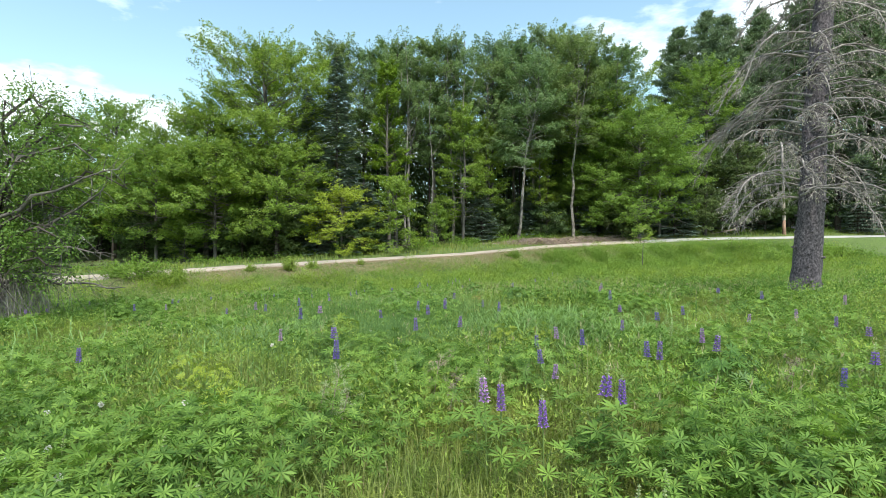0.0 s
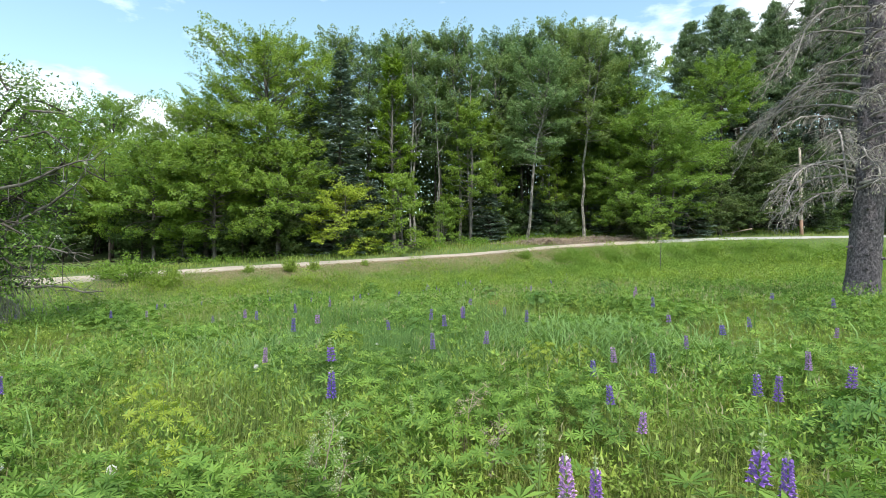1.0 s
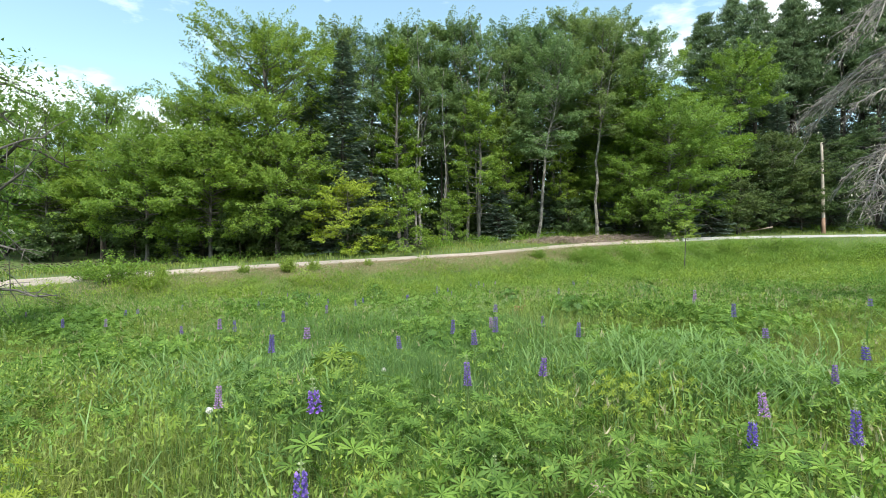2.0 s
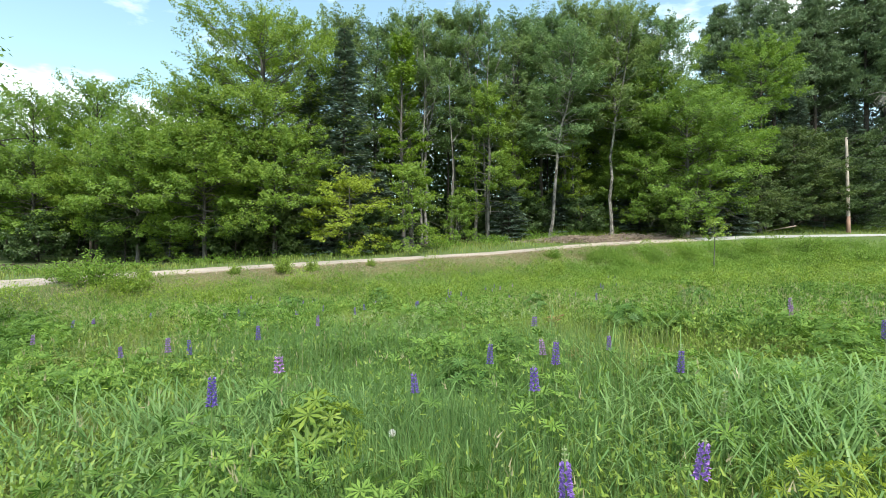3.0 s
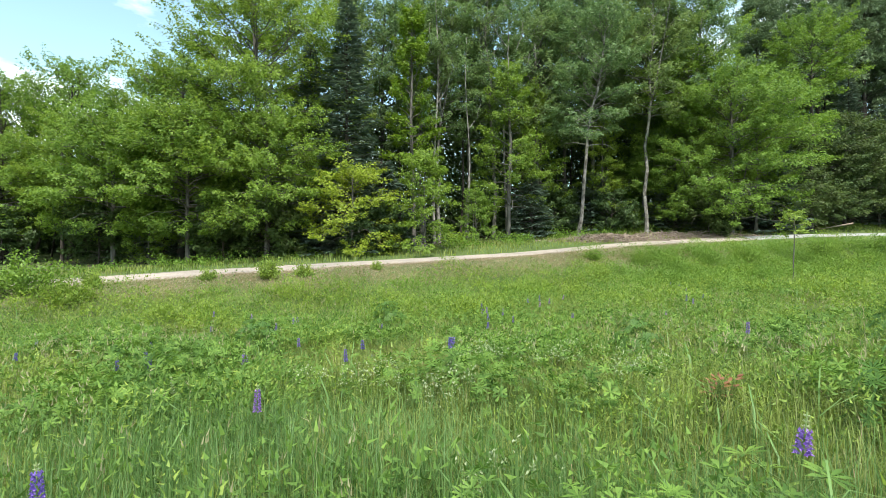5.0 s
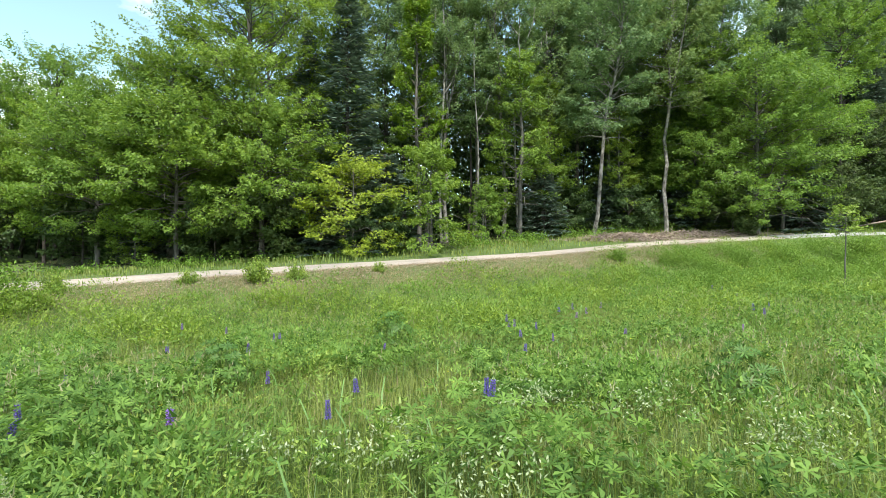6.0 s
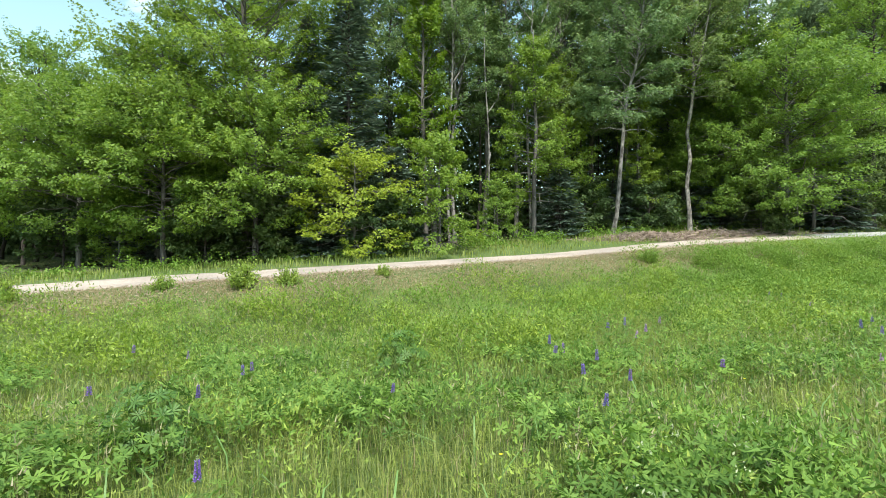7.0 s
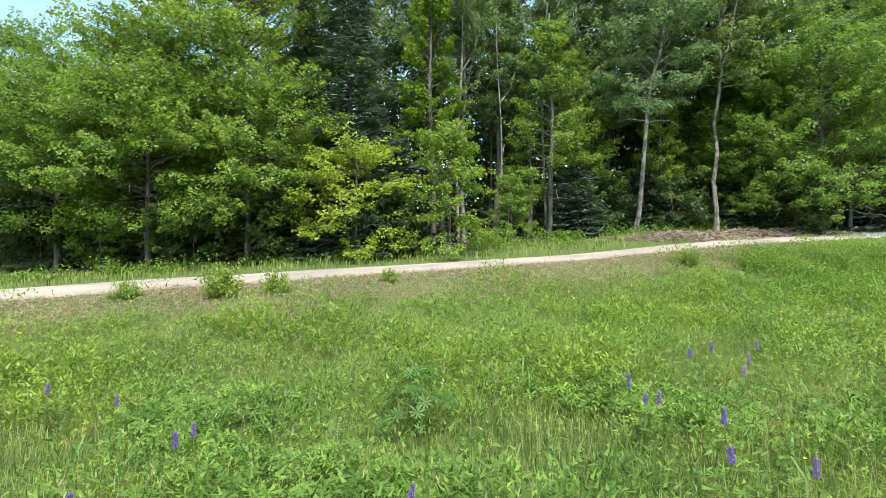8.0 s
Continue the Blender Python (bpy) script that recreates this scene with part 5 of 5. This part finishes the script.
for x, y, h, pale in ((-0.98, 4.4, 0.66, True), (-0.86, 4.2, 0.55, True), (-0.1, 5.2, 0.62, False), (0.05, 4.7, 0.5, False), (-1.15, 4.6, 0.45, True), (3.4, 5.0, 0.6, False)):
    dried_stalk(x, y, h, pale)


def red_weed(x, y):
    root = thing("reddish_weed", spot(x, y), "low weed with reddish-brown leaves in the grass", "weed", "reddish weeds")
    n = 60
    a, q = RNG.uniform(0, 6.28, n), RNG.uniform(0, 1, n)
    tip = np.stack([np.cos(a) * q * 0.16, np.sin(a) * q * 0.16, RNG.uniform(0.2, 0.42, n)], 1)
    g, s = Geo(), Geo()
    s.twigs(tip * [0.1, 0.1, 0], tip, 0.003, 0.002)
    g.kites(tip, np.stack([np.cos(a), np.sin(a), 0.3 + 0 * a], 1), np.array([0, 0, 1.0]) + RNG.normal(0, 0.4, (n, 3)), 0.07, 0.035)
    part("stem_clump", s, M_STEM, root)
    part("foliage", g, M_REDLEAF, root)


for x, y in ((0.35, 11.1), (0.62, 11.2), (0.9, 14.2)):
    red_weed(x, y)


def buttercup(x, y, h):
    root = thing("buttercup", spot(x, y), "small yellow buttercup on a thin stem", "flower", "buttercups")
    g, f = Geo(), Geo()
    s = np.linspace(0, 1, 4)
    g.tube(np.stack([0.03 * s ** 2, 0 * s, s * h], 1), 0 * s + 0.002, 4)
    part("stem", g, M_STEM, root)
    a = np.arange(5) * 1.2566
    f.kites(np.tile([[0.03, 0, h]], (5, 1)), np.stack([np.cos(a), np.sin(a), 0.45 + 0 * a], 1), np.array([0, 0, 1.0]) + np.zeros((5, 3)), 0.016, 0.016, 0.2, 0.6)
    part("flower_head", f, M_YELLOWFLOWER, root)
    return root


cup = buttercup(-3.7, 14.4, 0.42)
for x, y in ((-3.2, 14.9), (-1.9, 16.9), (-0.4, 19.2), (0.6, 18.8), (-3.9, 18.3), (-2.0, 21.5), (-4.4, 15.9), (1.6, 17.3)):
    copy_thing(cup, spot(x, y, x * 300, 1.0))


def outer_meadow():
    """The meadow goes on beside and behind the way."""
    n = 42000
    x, y = RNG.uniform(-34, 30, n), RNG.uniform(-22, 34, n)
    inside = (np.abs(x) < 0.93 * y + 1.0) & (y > 1.6)
    ok = ~inside & (to_road(x, y) > 0.4)
    x, y = x[ok], y[ok]
    n = len(x)
    a = RNG.uniform(0, 6.28, n)
    g = Geo()
    g.spears(np.stack([x, y, land(x, y) - 0.02], 1), np.stack([np.cos(a), np.sin(a), 0 * a], 1), RNG.uniform(0.25, 0.55, n) * tall(x, y), RNG.uniform(0.012, 0.025, n), RNG.uniform(0.3, 1.2, n))
    stuff("outer_grass", g, M_GRASS, "meadow grass away from the path", "grass")
    m = 900
    cx, cy = RNG.uniform(-34, 30, m), RNG.uniform(-22, 30, m)
    ok = ~((np.abs(cx) < 0.93 * cy + 1.0) & (cy > 1.6)) & (to_road(cx, cy) > 1.0)
    cx, cy = cx[ok], cy[ok]
    rep = np.repeat(np.arange(len(cx)), 70)
    r = RNG.uniform(0.25, 0.6, len(cx))
    a, q = RNG.uniform(0, 6.28, len(rep)), np.sqrt(RNG.uniform(0, 1, len(rep)))
    x, y = cx[rep] + np.cos(a) * q * r[rep], cy[rep] + np.sin(a) * q * r[rep]
    g = Geo()
    g.chips(np.stack([x, y, land(x, y) + 0.95 * r[rep] * np.sqrt(1.05 - q ** 2) * RNG.uniform(0.5, 1, len(rep))], 1), np.stack([np.cos(a) * q, np.sin(a) * q, 0.5 + 0 * a], 1) + RNG.normal(0, 0.4, (len(rep), 3)), np.array([0, 0, 1.0]) + RNG.normal(0, 0.4, (len(rep), 3)), 0.11, 0.05)
    stuff("outer_clumps", g, M_LUPINE, "leafy clumps in the meadow away from the path", "plants")


outer_meadow()


def verge_growth():
    """Grass and weeds between the road and the trees."""
    n = 15000
    x = RNG.uniform(-40, 48, n)
    w = np.interp(x, ROAD_X, ROAD_W)
    y = road_edge(x) + w + RNG.uniform(0.0, 1, n) ** 0.8 * 5.5 + 0.1
    a = RNG.uniform(0, 6.28, n)
    g = Geo()
    g.spears(np.stack([x, y, land(x, y) - 0.02], 1), np.stack([np.cos(a), np.sin(a), 0 * a], 1), RNG.uniform(0.2, 0.5, n) * (0.8 + 0.4 * soft_noise(x, y, 1.5, 3.0)), RNG.uniform(0.02, 0.04, n), RNG.uniform(0.1, 0.8, n))
    stuff("verge_grass", g, M_GRASS, "green grass on the verge before the trees", "grass")
    n = 2600
    x = RNG.uniform(-38, 46, n)
    y = road_edge(x) + np.interp(x, ROAD_X, ROAD_W) + 2.0 + RNG.uniform(0, 1, n) ** 0.6 * 3.6
    ok = soft_noise(x, y, 1.2, 8.0) > -0.2
    x, y = x[ok], y[ok]
    n = len(x)
    h = RNG.uniform(0.2, 0.75, n) * (0.8 + 0.5 * soft_noise(x, y, 1.1, 5.0))
    rep = np.repeat(np.arange(n), 14)
    t = RNG.uniform(0.2, 1, len(rep))
    p = np.stack([x[rep] + RNG.normal(0, 0.13, len(rep)), y[rep] + RNG.normal(0, 0.13, len(rep)), land(x, y)[rep] + t * h[rep]], 1)
    g = Geo()
    g.kites(p, RNG.normal(0, 1, (len(rep), 3)), np.array([0, 0, 1.0]) + RNG.normal(0, 0.4, (len(rep), 3)), RNG.uniform(0.08, 0.16, len(rep)), RNG.uniform(0.05, 0.09, len(rep)))
    stuff("verge_weeds", g, M_SHRUB, "leafy weeds along the foot of the trees", "plants")
    n = 9000
    x = RNG.uniform(-40, 48, n)
    y = road_edge(x) + np.interp(x, ROAD_X, ROAD_W) + RNG.uniform(5, 16, n)
    g = Geo()
    g.kites(np.stack([x, y, land(x, y) + RNG.uniform(0.01, 0.05, n)], 1), RNG.normal(0, 1, (n, 3)) * [1, 1, 0.15], np.array([0, 0, 1.0]) + RNG.normal(0, 0.2, (n, 3)), RNG.uniform(0.12, 0.3, n), RNG.uniform(0.08, 0.2, n))
    stuff("leaf_litter", g, M_LITTER, "brown leaf litter on the forest floor", "leaf litter")


verge_growth()


# ---- lupines in flower ----
def leaf_mesh():
    g = Geo()
    palmate(g, np.array([[0, 0, 0.0]]), np.array([[0.25, 0, 1.0]]), 0.09, 9)
    return g.mesh("lupine_leaf", M_LUPINE)


LEAVES = [leaf_mesh() for _ in range(3)]


def lupine(m, label, h, spike, open_share):
    """A flowering lupine: stem, palmate leaves on stalks, a spike of florets in whorls, and pale buds at its tip."""
    root = thing("lupine", m, label, "flower", "lupines in flower")
    s = np.linspace(0, 1, 6)
    bow = RNG.normal(0, 0.025, 2)
    axis = lambda t: np.stack([bow[0] * t ** 2, bow[1] * t ** 2, t * h], -1)
    g = Geo()
    g.tube(axis(s), 0.006 - 0.003 * s, 5)
    part("stem", g, M_STEM, root)
    t0 = 1 - spike / h
    fl, bd = Geo(), Geo()
    tiers = int(spike / 0.017)
    for k in range(tiers):
        q = k / tiers
        c = axis(np.array([t0 + (1 - t0) * q]))[0]
        rr = (0.034 if q < open_share else 0.016) * (1 - 0.75 * q)
        n = 6
        a = np.arange(n) * 2 * np.pi / n + k * 0.45 + RNG.normal(0, 0.1, n)
        out = np.stack([np.cos(a), np.sin(a), 0 * a], 1)
        base = c + out * 0.004
        if q < open_share:
            fl.kites(base, out + np.array([0, 0, 0.15]), np.array([0, 0, 1.0]) + 0 * out, rr, 0.017, 0.3, 0.6)
            fl.kites(base + out * rr * 0.35, out * 0.5 + np.array([0, 0, 0.9]), out, 0.018, 0.018, 0.3, 0.6)
        else:
            bd.kites(base, out + np.array([0, 0, 0.8]), np.array([0, 0, 1.0]) + 0 * out, rr + 0.006, 0.009, 0.3, 0.5)
    if fl.n:
        part("flower_spike", fl, M_FLORET, root)
    if bd.n:
        tagged(part("bud_tip", bd, M_BUD, root, "pale unopened buds"), kind="stuff")
    for k in range(7):
        a, zz = k * 2.4 + RNG.uniform(-0.3, 0.3), h * (t0 - 0.08) * (0.35 + 0.6 * k / 7)
        L = RNG.uniform(0.10, 0.17)
        tip = np.array([np.cos(a) * L, np.sin(a) * L, zz + L * 0.55])
        g = Geo()
        g.twigs(np.array([[0, 0, zz]]), tip[None], 0.0028, 0.002, -0.04)
        stalk = part("leaf_stalk", g, M_STEM, root)
        lf = part("leaf", LEAVES[k % 3], M_LUPINE, stalk)
        lf.matrix_basis = Matrix.LocRotScale(tip, Euler((0, 0, a)), (1, 1, 1))
    root["middle"] = h - 0.45 * spike
    return root


LOWER_MEADOW = [(0.63, 3.19), (0.30, 3.48), (0.40, 3.49), (1.26, 3.60), (1.13, 3.64), (2.10, 4.98), (2.02, 5.04), (-1.06, 5.06), (2.72, 5.14), (1.62, 5.92), (3.05, 6.00), (-1.35, 6.45), (-0.37, 7.18), (0.22, 7.45), (-2.37, 8.49), (-0.24, 8.78), (1.02, 9.42), (0.03, 9.51), (-2.29, 9.52), (-0.49, 9.86), (0.07, 10.18), (3.36, 10.26), (-3.94, 10.77), (-3.79, 10.96), (-3.27, 11.63), (0.24, 12.09), (3.75, 12.26), (3.84, 12.37), (-2.93, 13.15)]
UPPER_MEADOW = [(-4.81, 14.85), (-5.20, 14.94), (-5.00, 15.13), (-3.86, 15.17), (-2.75, 15.28), (-1.56, 15.52), (-1.58, 15.68), (-2.68, 15.97), (2.19, 16.10), (-4.74, 18.48), (-6.05, 18.76), (-0.48, 18.97), (-0.91, 19.06), (-4.77, 19.56), (-4.77, 19.80), (-0.59, 19.85), (-0.89, 20.39), (-0.99, 20.50), (-0.98, 20.98), (-7.18, 21.14), (3.87, 21.37), (0.38, 21.48), (3.94, 21.85), (0.71, 21.96), (0.27, 22.50), (0.57, 22.57), (1.16, 22.68), (6.21, 27.70), (5.96, 27.79)]
LOWER_YOUNG = [(0.26, 4.07), (3.25, 4.15), (1.00, 4.61), (4.08, 4.83), (1.00, 5.12), (4.56, 5.29), (-4.15, 5.82), (1.10, 5.99), (5.34, 6.39), (1.45, 6.40), (2.95, 6.70), (5.38, 7.01), (5.51, 7.96), (3.40, 8.06), (4.03, 8.53), (0.89, 8.55), (6.73, 8.57), (-1.07, 9.04), (3.25, 9.34), (6.05, 9.67), (-6.93, 10.52), (0.83, 10.66), (-4.68, 11.11), (6.16, 11.42)]
UPPER_YOUNG = [(-9.52, 11.61), (-4.94, 11.98), (-7.24, 12.01), (-6.53, 12.05), (-9.80, 12.62), (-7.36, 13.85), (-4.03, 14.03), (-10.19, 14.75), (-11.16, 14.77), (-7.71, 14.85), (-7.25, 15.93), (-9.57, 16.35), (-3.72, 16.59), (-5.95, 16.72), (-8.30, 17.49), (-1.01, 17.96), (2.13, 18.21), (-11.79, 18.46), (-2.91, 18.81), (0.74, 19.62), (2.64, 19.83), (-8.90, 19.84), (-6.16, 20.84), (4.66, 22.63), (5.42, 25.34)]
KINDS = [
    lupine(spot(0.96, 2.56), "young lupine with a pale unopened flower spike", 0.5, 0.13, 0.0),
    lupine(spot(1.07, 2.4), "lupine with a fading purple flower spike", 0.55, 0.15, 0.55),
    lupine(spot(2.6, 7.4), "violet-blue lupine in full flower among its leaves", 0.72, 0.19, 0.8),
    lupine(spot(-2.2, 6.9), "violet-blue lupine with a tall tapering flower spike", 0.76, 0.22, 0.7),
    lupine(spot(4.7, 7.9), "purple lupine with a short flower spike", 0.66, 0.15, 0.8),
]
for n, (x, y) in enumerate(LOWER_MEADOW + UPPER_MEADOW + LOWER_YOUNG + UPPER_YOUNG):
    young = n >= len(LOWER_MEADOW + UPPER_MEADOW)
    kind = KINDS[(4, 1, 4, 0, 2)[n % 5] if young else (2, 4, 3, 2, 1, 3, 4)[n % 7]]
    tall_to = float(np.interp(y, [3, 10, 14, 19, 24, 28], [0.74, 0.75, 0.64, 0.5, 0.56, 0.42])) * (0.88 if young else 1.0)
    copy_thing(kind, spot(x, y, n * 137.0, tall_to / kind["middle"] * (0.94 + 0.12 * ((n * 7) % 10) / 10)))
# pale unopened spikes, scattered among the others
for x, y in scatter(60, 2.5, 22, 0.6, lupine_share):
    copy_thing(KINDS[0], spot(float(x), float(y), float(x) * 400, 0.85 + 0.3 * abs(math.sin(float(y) * 9))))


def leaf_bush(name, x, y, r, n, material, label, size=0.085):
    """A single full mound of palmate leaves on stalks."""
    root = thing(name, spot(x, y), label, "plant", "leafy plants")
    a, q = around(n), np.sqrt(np.linspace(0.02, 1, n))
    c = np.stack([np.cos(a) * q * r, np.sin(a) * q * r, (0.28 + 0.95 * r) * np.sqrt(1.08 - q ** 2) * RNG.uniform(0.75, 1.05, n)], 1)
    g, s = Geo(), Geo()
    palmate(g, c, np.stack([np.cos(a) * q, np.sin(a) * q, 0.75 + 0 * a], 1) + RNG.normal(0, 0.18, (n, 3)), size * RNG.uniform(0.75, 1.25, n), 9)
    s.twigs(c * [0.15, 0.15, 0.0], c, 0.004, 0.002, 0.05)
    part("stem_clump", s, M_STEM, root)
    part("foliage", g, material, root)


for x, y, r, n in ((-4.87, 18.0, 0.42, 90), (-0.74, 10.0, 0.34, 70), (4.48, 16.6, 0.5, 90), (2.77, 5.0, 0.42, 90), (1.05, 16.8, 0.38, 80), (1.9, 13.4, 0.4, 80), (-3.1, 21.0, 0.4, 70)):
    leaf_bush("lupine_plant", x, y, r, n, M_DARKLUPINE, "dark green lupine plant, not in flower, in the grass")
leaf_bush("lupine_plant", -1.7, 8.55, 0.4, 80, M_BANKLEAF, "fresh yellow-green lupine plant, not in flower", 0.11)
for x, y, r, n in ((-2.4, 5.3, 0.36, 80), (-2.95, 5.9, 0.34, 70), (0.95, 7.7, 0.34, 80), (-2.0, 4.6, 0.25, 50), (1.5, 7.9, 0.3, 60)):
    leaf_bush("yellow_green_weed", x, y, r, n, M_YELLOW, "mound of fresh yellow-green weed in the grass", 0.05)


# ---- dandelion clocks ----
def dandelion(x, y, h):
    root = thing("dandelion", spot(x, y), "dandelion seed head, white and round, on a thin stalk", "flower", "dandelion seed heads")
    g = Geo()
    s = np.linspace(0, 1, 5)
    g.tube(np.stack([0.03 * s ** 2, 0 * s, s * h], 1), 0.0035 - 0.001 * s, 5)
    part("stalk", g, M_STEM, root)
    g = Geo()
    d = unit(RNG.normal(0, 1, (110, 3)))
    g.twigs(np.array([[0.03, 0, h]]) + d * 0.006, np.array([[0.03, 0, h]]) + d * 0.021, 0.0008, 0.0006)
    g.kites(np.array([[0.03, 0, h]]) + d * 0.019, d + RNG.normal(0, 0.6, (110, 3)), d, 0.012, 0.010)
    part("seed_head", g, M_WHITE, root)
    return root


clock = dandelion(-2.27, 4.43, 0.45)
for x, y in ((-2.9, 3.4), (-2.75, 3.6), (-2.3, 3.1), (-2.0, 2.75), (-1.9, 2.9), (-3.4, 4.4), (-3.1, 4.6), (-1.2, 8.6), (-2.4, 7.2)):
    copy_thing(clock, spot(x, y, x * 700, 0.95))
